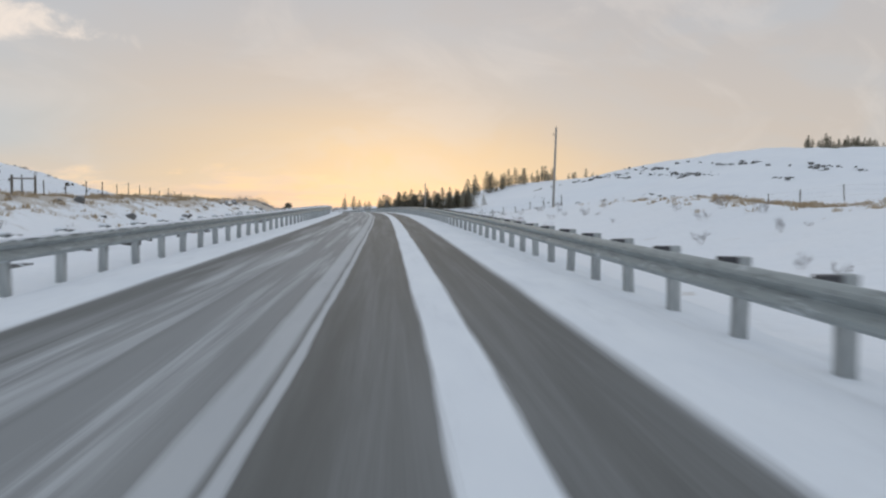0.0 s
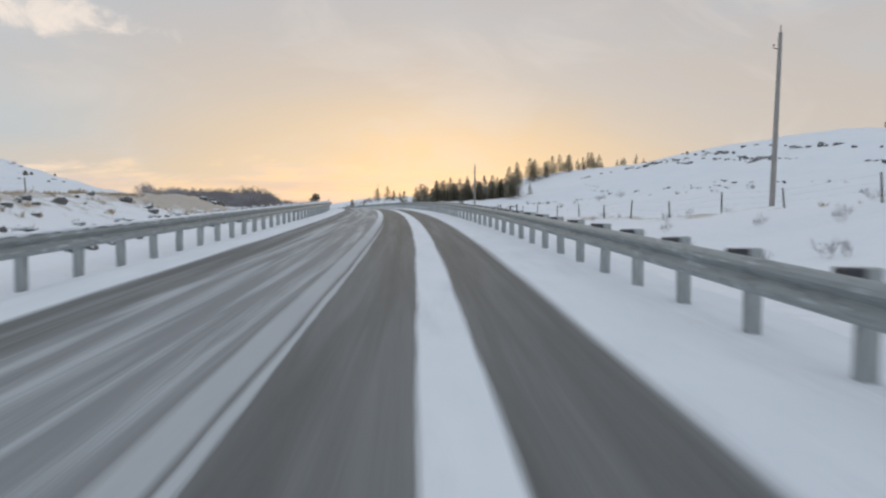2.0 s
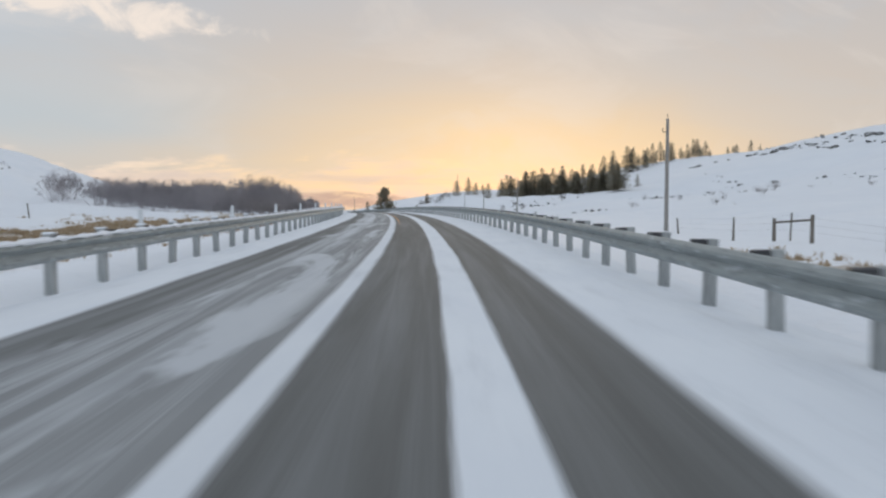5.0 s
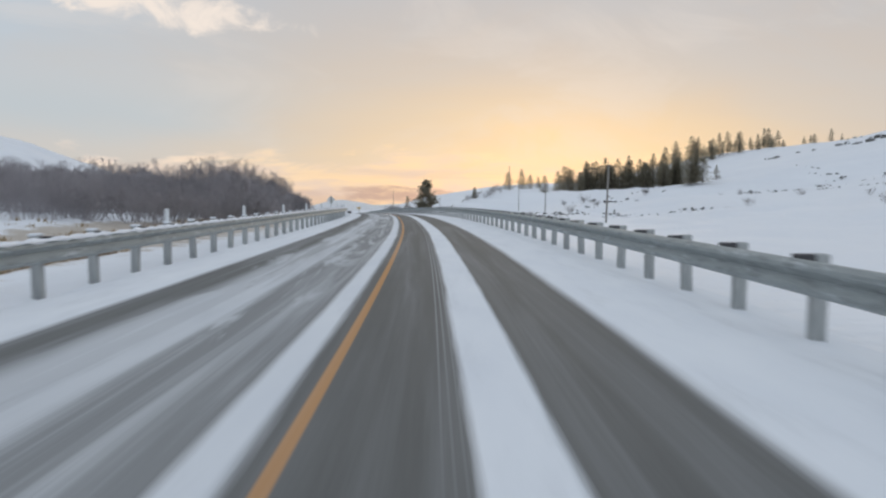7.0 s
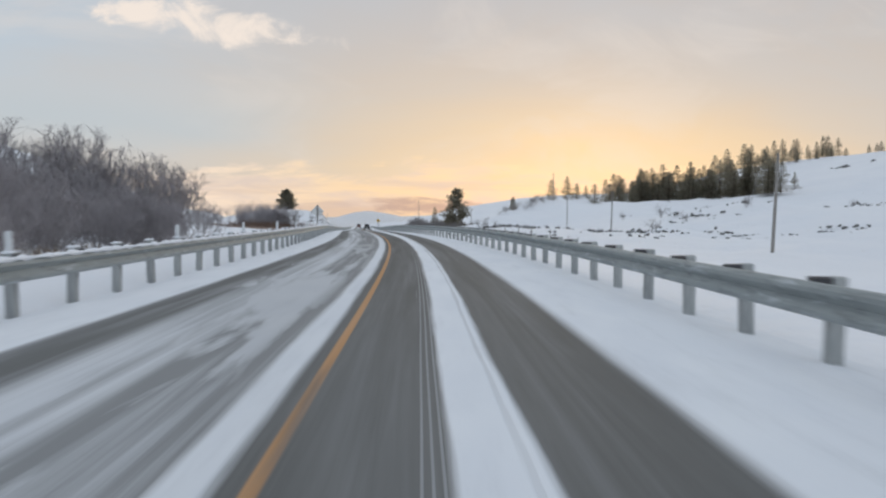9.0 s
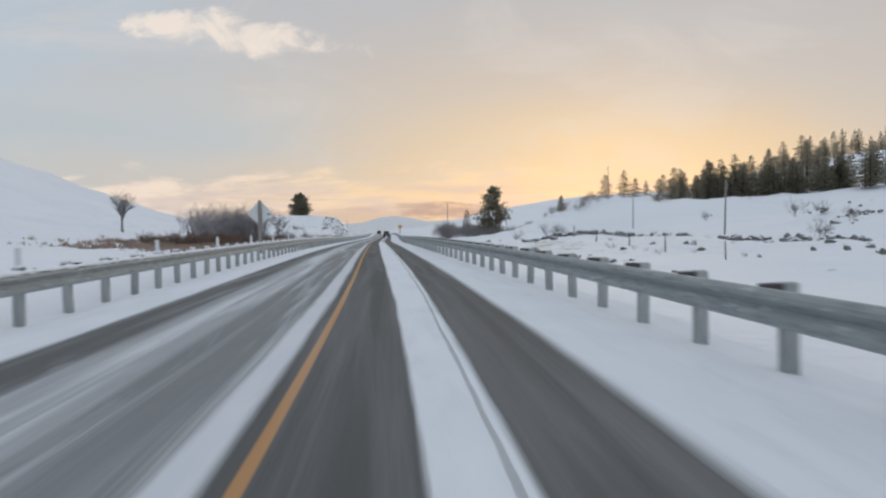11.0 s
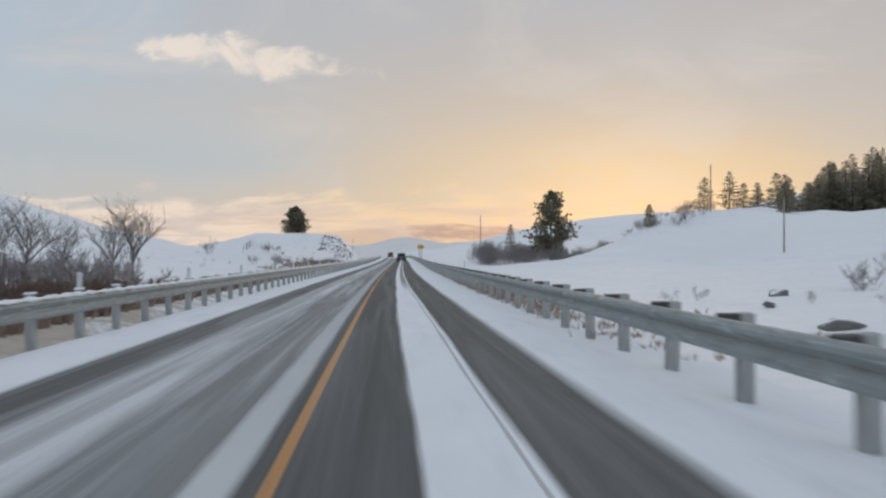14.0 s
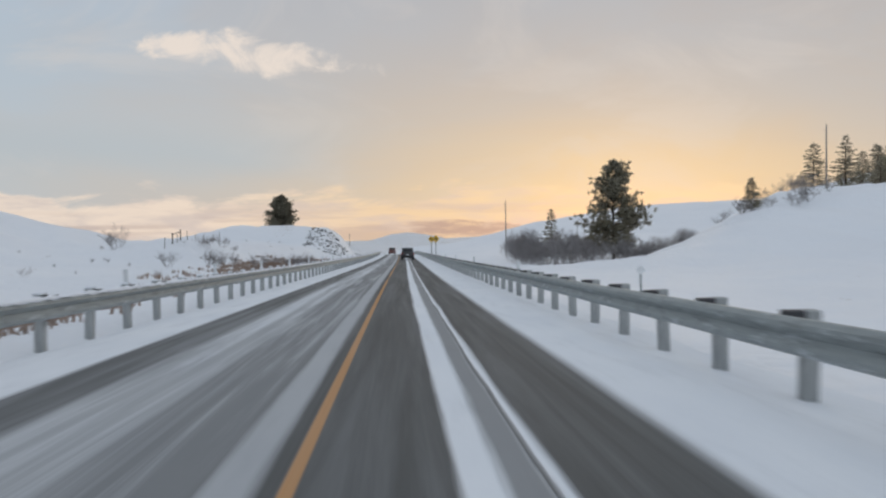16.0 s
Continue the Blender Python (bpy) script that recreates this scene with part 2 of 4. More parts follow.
    tar = k.mix(k.noise(k.join(u, k.math("MULTIPLY", v, 0.12), 0.0), 5.0, 3.0), (0.094, 0.097, 0.094, 1), (0.124, 0.126, 0.121, 1))
    tar = k.mix(k.math("MULTIPLY", k.noise(k.join(u, v, 0.0), 40.0, 2.0), 0.28), tar, (0.20, 0.20, 0.20, 1))
    tar = k.mix(k.smooth(v, 195.0, 262.0), k.mix(0.10, tar, (0.22, 0.22, 0.21, 1)), k.mix(0.42, tar, (0.055, 0.058, 0.060, 1)))
    # the yellow line, worn and part covered
    line = k.math("MULTIPLY", k.smooth(u, -0.905, -0.87), k.math("SUBTRACT", 1.0, k.smooth(u, -0.81, -0.775)))
    shown = k.math("MULTIPLY", k.smooth(v, 146.0, 160.0), k.smooth(k.noise(k.join(u, k.math("MULTIPLY", v, 0.06), 9.0), 2.0, 4.0), 0.24, 0.46))
    tar = k.mix(k.math("MULTIPLY", k.math("MULTIPLY", line, shown), 0.72), tar, (0.62, 0.31, 0.105, 1))
    white = k.mix(k.noise(k.join(u, k.math("MULTIPLY", v, 0.3), 0.0), 1.5, 3.0), (0.70, 0.73, 0.78, 1), (0.84, 0.86, 0.88, 1))
    grit = k.smooth(k.noise(k.join(k.math("MULTIPLY", u, 1.6), k.math("MULTIPLY", v, 0.22), 3.0), 1.7, 6.0, 0.65), 0.48, 0.78)
    white = k.mix(k.math("MULTIPLY", grit, 0.40), white, (0.58, 0.60, 0.63, 1))
    color = k.mix(snow, tar, white)
    rough = k.math("ADD", k.math("MULTIPLY", snow, 0.12), 0.80)
    clods = k.math("MULTIPLY", k.noise(k.join(u, k.math("MULTIPLY", v, 0.5), 1.0), 3.2, 5.0, 0.6), 1.6)
    h = k.math("ADD", k.math("MULTIPLY", snow, k.math("ADD", 1.0, clods)), k.math("MULTIPLY", k.noise(k.join(u, v, 0.0), 25.0, 3.0), 0.12))
    finish(k, color, rough, 0.0, h, 0.5, 0.02, 0.12)
    return m


SNOW_GROUND, ROAD = make_snow_ground(), make_road()
SNOW = plain("snow", (0.74, 0.77, 0.82), (0.88, 0.89, 0.91), 3.0, 0.7, bump=0.4, spec=0.2)


def make_steel():
    """Dull zinc with road grime below and frost in patches."""
    m, k = material("galvanised_steel")
    at = k.add("ShaderNodeTexCoord").outputs["Object"]
    own = k.add("ShaderNodeObjectInfo").outputs["Random"]
    moved = k.add("ShaderNodeVectorMath")
    k.put(moved.inputs[0], k.scaled(at, 4, 0.7, 4))
    k.put(moved.inputs[1], k.join(k.math("MULTIPLY", own, 40.0), k.math("MULTIPLY", own, 17.0), 0.0))
    q = moved.outputs[0]
    zinc = k.mix(k.noise(q, 1.6, 4.0), (0.25, 0.275, 0.275, 1), (0.37, 0.395, 0.39, 1))
    grime = k.smooth(k.noise(q, 3.5, 5.0, 0.65), 0.48, 0.68)
    frost = k.smooth(k.noise(q, 2.4, 5.0, 0.7), 0.56, 0.66)
    color = k.mix(k.math("MULTIPLY", grime, 0.38), zinc, (0.10, 0.105, 0.10, 1))
    color = k.mix(k.math("MULTIPLY", frost, 0.55), color, (0.62, 0.65, 0.68, 1))
    finish(k, color, 0.62, 0.1, k.noise(q, 6.0, 4.0), 0.25, 0.01, 0.4)
    return m


STEEL = make_steel()
WOOD = plain("weathered_wood", (0.10, 0.085, 0.07), (0.21, 0.18, 0.15), 3.0, 0.8, 0.0, (6, 6, 0.6), 0.5)
POLE_WOOD = plain("silvered_pole_wood", (0.22, 0.20, 0.185), (0.36, 0.335, 0.31), 3.0, 0.8, 0.0, (6, 6, 0.6), 0.5)
POST_WOOD = plain("pale_post_wood", (0.30, 0.31, 0.31), (0.47, 0.48, 0.47), 4.0, 0.8, 0.0, (5, 5, 0.7), 0.5)
BLOCK_WOOD = plain("wet_dark_wood", (0.045, 0.045, 0.05), (0.085, 0.08, 0.08), 4.0, 0.6, 0.0, (3, 3, 1), 0.4)


def make_needles(name, a, b):
    """Thin needles that let some light through."""
    m, k = material(name)
    at = k.add("ShaderNodeTexCoord").outputs["Object"]
    own = k.add("ShaderNodeObjectInfo").outputs["Random"]
    f = k.math("ADD", k.math("MULTIPLY", k.noise(at, 0.9, 4.0), 0.8), k.math("MULTIPLY", k.math("SUBTRACT", own, 0.5), 0.5), clamp=True)
    color = k.mix(f, (*a, 1), (*b, 1))
    d, t, mixed = k.add("ShaderNodeBsdfDiffuse"), k.add("ShaderNodeBsdfTranslucent"), k.add("ShaderNodeMixShader")
    k.put(d.inputs["Color"], color)
    k.put(t.inputs["Color"], color)
    mixed.inputs[0].default_value = 0.58
    k.tree.links.new(d.outputs[0], mixed.inputs[1])
    k.tree.links.new(t.outputs[0], mixed.inputs[2])
    k.tree.links.new(mixed.outputs[0], k.add("ShaderNodeOutputMaterial").inputs[0])
    return m


REFLECT = plain("white_marker_plastic", (0.72, 0.73, 0.74), (0.82, 0.83, 0.83), 6.0, 0.5)
BARK = plain("pine_bark", (0.05, 0.035, 0.025), (0.13, 0.09, 0.065), 5.0, 0.9, 0.0, (3, 3, 0.6), 0.8)
NEEDLE = make_needles("pine_needles", (0.27, 0.25, 0.195), (0.42, 0.385, 0.30))
TWIG = make_needles("bare_twigs", (0.36, 0.345, 0.345), (0.52, 0.49, 0.485))
STRAW = make_needles("dry_grass", (0.38, 0.30, 0.21), (0.62, 0.51, 0.37))


def make_rock():
    """Grey-brown stone with snow lying on its flatter tops."""
    m, k = material("snow_topped_rock")
    at = k.add("ShaderNodeTexCoord").outputs["Object"]
    stone = k.mix(k.noise(at, 2.2, 5.0, 0.6), (0.075, 0.074, 0.075, 1), (0.23, 0.22, 0.205, 1))
    _, _, facing = k.split(k.add("ShaderNodeNewGeometry").outputs["Normal"])
    lies = k.smooth(k.math("ADD", facing, k.math("MULTIPLY", k.math("SUBTRACT", k.noise(at, 3.5, 4.0), 0.5), 0.9)), 0.70, 0.90)
    finish(k, k.mix(lies, stone, (0.80, 0.82, 0.86, 1)), 0.85, 0.0, k.noise(at, 7.0, 5.0), 0.8, 0.05, 0.2)
    return m


ROCK = make_rock()
WIRE = plain("fence_wire", (0.10, 0.09, 0.085), (0.18, 0.16, 0.15), 2.0, 0.6, 0.6)

# ---------------------------------------------------------------- the lie of the land
SPEED, EYE = 22.1, 1.38
HEAD_T, HEAD = (0, 2, 4, 6, 8, 10, 11.5, 16), (18.12, 17.49, 14.11, 9.97, 6.77, 4.21, -0.99, 0.0)
RISE_T, RISE = (0, 4, 8, 12, 16), (-1.749, 0.867, 1.593, 0.802, -1.513)
STEP = SPEED * 0.05
_t = np.arange(0, 16.01, 0.05)
_h = np.convolve(np.pad(np.interp(_t, HEAD_T, HEAD), 20, mode="edge"), np.ones(41) / 41, "valid")
_z = np.convolve(np.pad(np.interp(_t, RISE_T, RISE), 40, mode="reflect", reflect_type="odd"), np.ones(81) / 81, "valid") - EYE
# go on straight behind the start and bend away past the end
BEHIND, BEYOND = 150, 1700
_hb, _ha = np.full(BEHIND, _h[0]), np.interp(np.arange(1, BEYOND + 1) * STEP, (0, 190, 420, 700, 1900), (0, 0, -5, -8, -8))
_sl = np.interp(np.arange(1, BEYOND + 1) * STEP, (0, 60, 230, 420, 800, 1900), (-0.0262, -0.022, -0.014, 0.002, 0.004, 0.004))
HEADING = np.radians(np.concatenate([_hb, _h, _ha]))
LEVEL = np.concatenate([_z[0] - (_z[20] - _z[0]) / 20 * np.arange(BEHIND, 0, -1), _z, _z[-1] + np.cumsum(_sl) * STEP])
_mid = (HEADING[1:] + HEADING[:-1]) / 2
EAST = np.concatenate([[0], np.cumsum(np.sin(_mid) * STEP)])
# past the crest the road sinks into a cutting
DIP_S, DIP = (540, 600, 700, 800, 900, 1000, 1150, 1900), (0, 0.8, 3.2, 6.2, 9.0, 11.0, 12.5, 12.5)
NORTH = np.concatenate([[0], np.cumsum(np.cos(_mid) * STEP)])
EAST -= EAST[BEHIND + 320]
NORTH -= NORTH[BEHIND]
STATION = (np.arange(len(HEADING)) - BEHIND) * STEP
LEVEL = LEVEL - np.interp(STATION, DIP_S, DIP)


# past the straight the carriageway lies a little to the right of the line that the country follows
SIDE_S = np.arange(250, 700, 2.0)
SIDE = np.convolve(np.pad(np.interp(SIDE_S, (345, 365, 390, 415, 440, 475, 520), (0, 0.08, 0.38, 0.82, 1.25, 1.65, 1.95)), 20, mode="edge"), np.ones(41) / 41, "valid")
EAST = EAST + np.interp(STATION, SIDE_S, SIDE)
# the right rail's distance from the middle of the lane
RAIL_S = (-40, 21, 54, 87, 110, 150, 198, 235, 264, 286, 308, 352, 450, 640)
RAIL = (3.55, 3.45, 3.08, 2.98, 3.35, 3.60, 3.75, 3.60, 3.30, 3.05, 3.18, 3.40, 3.60, 3.70)
RAIL_S, RAIL = np.arange(-40, 641, 2.0), np.convolve(np.pad(np.interp(np.arange(-40, 641, 2.0), RAIL_S, RAIL), 8, mode="edge"), np.ones(17) / 17, "valid")
# how far the wheel tracks wander across the lane
TRACK_S = (-20, 7, 29, 40, 51, 73, 96, 125, 162, 184, 206, 260, 283, 305, 338, 360, 450)
TRACK = (0.1, 0.1, -0.10, -0.17, -0.22, -0.18, -0.15, -0.06, 0.02, 0.05, -0.05, 0, 0.05, 0.13, 0.08, 0.06, 0)


def ss(x, lo, hi):
    q = np.clip((np.asarray(x, float) - lo) / (hi - lo), 0, 1)
    return q * q * (3 - 2 * q)


def hump(s, lat, s0, lat0, ws, wl, height):
    return height * np.exp(-0.5 * ((s - s0) / ws) ** 2 - 0.5 * ((lat - lat0) / wl) ** 2)


def ripple(s, lat):
    """Small uneven ground, in metres."""
    return (np.sin(s * 0.21 + 1.7 * np.sin(lat * 0.13)) * np.sin(lat * 0.27 + 1.3 * np.sin(s * 0.11)) * 0.5
            + np.sin(s * 0.53 + lat * 0.31 + 2 * np.sin(lat * 0.19)) * np.sin(lat * 0.61 - s * 0.17) * 0.25)


def lumps(s, lat):
    """Drifts and buried clumps, a few metres apart."""
    a = np.sin(1.7 * s + 1.1 * np.sin(0.7 * lat)) * np.sin(1.5 * lat + 1.3 * np.sin(0.6 * s))
    return 0.5 * a + 0.5 * np.sin(1.05 * s - 0.8 * lat + 2 * np.sin(0.33 * s)) * np.sin(1.25 * lat + 0.5 * s + np.sin(0.21 * s))


def relief(s, lat):
    """Height of the ground over the road's level."""
    s, lat = np.asarray(s, float), np.asarray(lat, float)
    r, l = np.maximum(lat, 0), np.maximum(-lat, 0)
    # right side
    hr = -0.7 * ss(r, 4.6, 9) + 2.1 * ss(r, 9, 19.5) * (1 - ss(s, 58, 112)) * (1 - 0.7 * ss(r, 60, 110))
    hr = hr - hump(s, lat, 235, 30, 45, 16, 1.2)
    hr = hr + (7.5 - 3.0 * ss(s, 380, 430)) * ss(r, 45, 150) * ss(s, 60, 200) * (1 - ss(s, 560, 680)) + 60 * ss(r, 120, 450) * ss(s, 90, 480) * (1 - 0.95 * ss(s, 800, 1150))
    edge = 14 + 0.62 * np.maximum(s - 423, 0)
    hr = hr + 7.7 * ss(r - edge, -6, 20) * ss(s, 416, 472) * (1 - ss(s, 545, 650)) * (1 - 0.6 * ss(r, 190, 320)) + hump(s, lat, 332, 26, 28, 9, 1.4) + hump(s, lat, 343, 75, 20, 14, 4.3) + hump(s, lat, 418, 88, 22, 20, 2.4) + hump(s, lat, 475, 72, 14, 16, 3.2)
    # left side
    hl = -0.7 * ss(l, 6.4, 10) + 1.95 * ss(l, 10.0, 17) * (1 - ss(s, 98, 128)) * (1 - 0.8 * ss(l, 34, 70)) + hump(s, lat, 262, -125, 60, 44, 23)
    hl = hl + hump(s, lat, 474, -152, 80, 48, 33) + 1.4 * ss(l, 18, 60) * ss(s, 290, 380) * (1 - ss(s, 470, 540)) + 5 * ss(l, 200, 500)
    hl = hl + 8.7 * ss(s, 545, 585) * (1 - ss(s, 650, 700)) * ss(l, 13, 23) * (1 - ss(l, 47, 80))
    hl = hl + 2.6 * ss(s, 426, 446) * (1 - ss(s, 540, 580)) * ss(l, 17, 26) * (1 - ss(l, 28, 38))
    # far hills
    sunk = np.interp(s, DIP_S, DIP) * ss(np.abs(lat), 14, 28) * (1 - 0.75 * ss(s, 760, 1000))
    far = hump(s, lat, 770, 152, 80, 64, 20) + hump(s, lat, 1400, 108, 110, 34, 15) + hump(s, lat, 1500, 520, 200, 200, 14)
    out = ss(np.abs(lat), 5.5, 16)
    keep = np.where(lat > 0, ss(r, 4.0, 8.5), ss(l, 6.0, 10.5))
    return np.where(lat > 0, hr, hl) * keep + sunk + far * ss(np.abs(lat), 20, 90) + 0.17 * lumps(s, lat) * ss(np.abs(lat), 7.5, 10) * (1 - ss(np.abs(lat), 22, 30)) + ripple(s, lat) * out * np.clip(np.abs(lat) / 40, 0.35, 1.6)


def spot(s, lat, lift=0.0):
    """The point at station s and offset lat on the ground, and the road's heading there."""
    h = float(np.interp(s, STATION, HEADING))
    lat = lat - float(np.interp(s, SIDE_S, SIDE) * ss(abs(lat), 6.2, 10))
    x = float(np.interp(s, STATION, EAST)) + lat * math.cos(h)
    y = float(np.interp(s, STATION, NORTH)) - lat * math.sin(h)
    z = float(np.interp(s, STATION, LEVEL)) + float(relief(s, lat)) + lift
    return Vector((x, y, z)), h


def stand(s, lat, turn=0.0, size=1.0, lift=0.0, tip=0.0):
    """A pose on the ground; turn is from the road's heading, in degrees."""
    p, h = spot(s, lat, lift)
    return Matrix.Translation(p) @ Matrix.Rotation(radians(turn) - h, 4, "Z") @ Matrix.Rotation(radians(tip), 4, "Y") @ Matrix.Scale(size, 4)


def mesh_of(name, verts, faces, mat, smooth=False):
    me = bpy.data.meshes.new(name)
    me.from_pydata([tuple(v) for v in verts], [], faces)
    me.materials.append(mat)
    if smooth:
        me.polygons.foreach_set("use_smooth", [True] * len(me.polygons))
    me.update()
    return me


def sheet(name, stations, lats, height, mat, label, category, uv=False, grass=None):
    s, l = np.meshgrid(stations, lats, indexing="ij")
    h = np.interp(s, STATION, HEADING)
    x, y = np.interp(s, STATION, EAST) + l * np.cos(h), np.interp(s, STATION, NORTH) - l * np.sin(h)
    z = np.interp(s, STATION, LEVEL) + height(s, l)
    rows, cols = s.shape
    quads = [(i * cols + j, i * cols + j + 1, (i + 1) * cols + j + 1, (i + 1) * cols + j) for i in range(rows - 1) for j in range(cols - 1)]
    me = mesh_of(name, np.stack([x, y, z], -1).reshape(-1, 3).tolist(), [q[::-1] for q in quads], mat, True)
    if uv:
        layer = me.uv_layers.new(name="UVMap")
        idx = np.empty(len(me.loops), dtype=np.int32)
        me.loops.foreach_get("vertex_index", idx)
        layer.data.foreach_set("uv", np.stack([(l - np.interp(s, TRACK_S, TRACK))[:, :].ravel()[idx], s.ravel()[idx]], -1).ravel())
    if grass is not None:
        att = me.attributes.new("grass", "FLOAT", "POINT")
        att.data.foreach_set("value", grass(s, l).ravel())
    return tagged(new(name, me), label, category, kind="structure")


def grown(s, lat):
    """How far dry grass shows through the snow."""
    g = hump(s, lat, 30, 22, 24, 2.0, 1.15) + hump(s, lat, 52, -20.5, 34, 5.0, 1.15) + hump(s, lat, 110, -14, 14, 4.5, 1.1) + hump(s, lat, 318, -12.5, 14, 6, 1.0) + hump(s, lat, 154, -18.5, 17, 4.5, 1.3) + hump(s, lat, 186, -11.5, 14, 3.5, 1.1)
    g = g + hump(s, lat, 205, -13, 30, 4, 0.8) + hump(s, lat, 310, 16, 17, 6, 0.56) + hump(s, lat, 347, 5.6, 9, 1.0, 0.95) + hump(s, lat, 340, -7.4, 26, 1.3, 0.45)
    g = g + hump(s, lat, 124, 9.5, 10, 3, 1.0) + hump(s, lat, 95, 17, 18, 3, 0.7) + hump(s, lat, 470, 25, 30, 10, 0.6) + hump(s, lat, 445, -15, 22, 4, 0.9) + 0.56 * ss(s, 760, 950) + hump(s, lat, 600, -34, 40, 6, 0.6)
    return np.clip(g, 0, 1)


near = np.concatenate([np.arange(-160, -20, 4.0), np.arange(-20, 470, 1.4), np.arange(470, 560, 3.0), np.arange(560, 900, 12.0), np.arange(900, 1850, 50.0)])
offs = np.array(sorted({round(v, 2) for a in (1, -1) for v in a * np.concatenate([[0], np.arange(3.2, 12, 1.1), np.arange(12, 24, 0.9), np.arange(24, 60, 2.4), np.arange(60, 200, 8), np.arange(200, 560, 24), np.arange(560, 1150, 80)])}))
offs_ground = offs[offs > -700]
sheet("ground", near, offs_ground, lambda s, l: relief(s, l) - 0.30 * (1 - ss(np.abs(l + 0.9), 4.5, 5.6)), SNOW_GROUND,
      "snow-covered rolling ranch land with dry grass showing through", "ground", grass=grown)
across = np.concatenate([np.linspace(-5.9, -5.3, 3), np.linspace(-5.0, 3.0, 25), np.linspace(3.3, 4.3, 5)])


def banked(s, l):
    bump = 0.04 * ss(-l, 4.1, 5.0) + 0.04 * ss(l, 2.0, 3.0) - 0.13 * ss(l - np.interp(s, RAIL_S, RAIL), -0.6, 0.5) - 0.18 * ss(-l, 5.1, 5.9)
    return bump + 0.02 * np.sin(s * 0.9 + l) * ss(np.abs(l + 1), 3.0, 4.2)


sheet("road", np.arange(-150, 1100, 2.0), across, banked, ROAD,
      "two-lane asphalt highway with bare wheel tracks between packed snow", "road", uv=True)


# ---------------------------------------------------------------- building blocks
def part(name, me, parent, label="", m=None):
    ob = new(name, me)
    ob.parent = parent
    if m is not None:
        ob.matrix_basis = m
    return tagged(ob, label)


def holder(name, m, label, category, group=""):
    ob = new(name)
    ob.empty_display_size = 0.3
    ob.matrix_basis = m
    return tagged(ob, label, category, group)


def box_mesh(name, x, y, z, mat, bevel=0.01, at=(0, 0, 0)):
    """A bevelled box standing on z = 0 of its place."""
    bm = bmesh.new()
    bmesh.ops.create_cube(bm, size=1.0, matrix=Matrix.Translation((at[0], at[1], at[2] + z / 2)) @ Matrix.Diagonal((x, y, z, 1)))
    if bevel:
        bmesh.ops.bevel(bm, geom=bm.edges[:], offset=bevel, segments=1, affect="EDGES")
    me = bpy.data.meshes.new(name)
    bm.to_mesh(me)
    bm.free()
    me.materials.append(mat)
    return me


class Sticks:
    """Gathers tapered sticks and small leaves for one mesh."""

    def __init__(self):
        self.v, self.f = [], []

    def stick(self, points, radii, sides=4):
        start = len(self.v)
        for k, (p, r) in enumerate(zip(points, radii)):
            d = (points[min(k + 1, len(points) - 1)] - points[max(k - 1, 0)]).normalized()
            a = d.orthogonal().normalized()
            b = d.cross(a)
            for j in range(sides):
                w = 2 * math.pi * j / sides
                self.v.append(p + r * (math.cos(w) * a + math.sin(w) * b))
        for k in range(len(points) - 1):
            for j in range(sides):
                i, o = start + k * sides, (j + 1) % sides
                self.f.append((i + j, i + o, i + sides + o, i + sides + j))

    def leaf(self, p, way, wide, size):
        """A narrow kinked blade of two triangles."""
        a = way.cross(wide).normalized() * size * 0.16
        i = len(self.v)
        self.v += [p - a, p + way * size * 0.5 + wide * size * 0.08, p + a, p + way * size]
        self.f += [(i, i + 2, i + 1), (i, i + 1, i + 3), (i + 1, i + 2, i + 3)]

    def mesh(self, name, mat):
        return mesh_of(name, self.v, self.f, mat)


def rand_dir(rng):
    z, a = rng.uniform(-1, 1), rng.uniform(0, 2 * math.pi)
    r = math.sqrt(1 - z * z)
    return Vector((r * math.cos(a), r * math.sin(a), z))

# ---------------------------------------------------------------- guard rails
POST_GAP = 1.905


def beam_mesh():
    """A W-shaped rail panel, 3.81 m along y, its face towards +x."""
    sec = [(0.0, 0.17), (0.03, 0.165), (0.075, 0.125), (0.08, 0.082), (0.03, 0.03), (0.005, 0.0), (0.03, -0.03), (0.08, -0.082), (0.075, -0.125), (0.03, -0.165), (0.0, -0.17)]
    v, f = [], []
    m = len(sec)
    for y in (0.0, POST_GAP, 2 * POST_GAP + 0.04):
        for dx_, dz_ in sec:
            v.append((dx_, y, dz_))
        for dx_, dz_ in reversed(sec):
            v.append((dx_ - 0.012, y, dz_))
    w = 2 * m
    for k in range(2):
        for j in range(w):
            f.append((k * w + j, k * w + (j + 1) % w, (k + 1) * w + (j + 1) % w, (k + 1) * w + j))
    f += [tuple(range(w))[::-1], tuple(range(2 * w, 3 * w))]
    return mesh_of("rail_panel", v, f, STEEL)


def cap_mesh():
    """The ridge of snow that lies along a rail panel's top."""
    rng = random.Random(4)
    v, f = [], []
    sec = [(-0.035, -0.004), (-0.04, 0.018), (0.0, 0.036), (0.045, 0.008), (0.068, -0.03)]
    cuts = 22
    for k in range(cuts):
        y = 2 * POST_GAP * k / (cuts - 1)
        g = rng.uniform(0.35, 1.6)
        v += [(a * rng.uniform(0.8, 1.25), y, b * g) for a, b in sec]
    for k in range(cuts - 1):
        f += [(5 * k + j, 5 * k + j + 1, 5 * k + j + 6, 5 * k + j + 5) for j in range(4)]
        f.append((5 * k + 4, 5 * k, 5 * k + 5, 5 * k + 9))
    return mesh_of("snow_cap", v, f, SNOW, True)


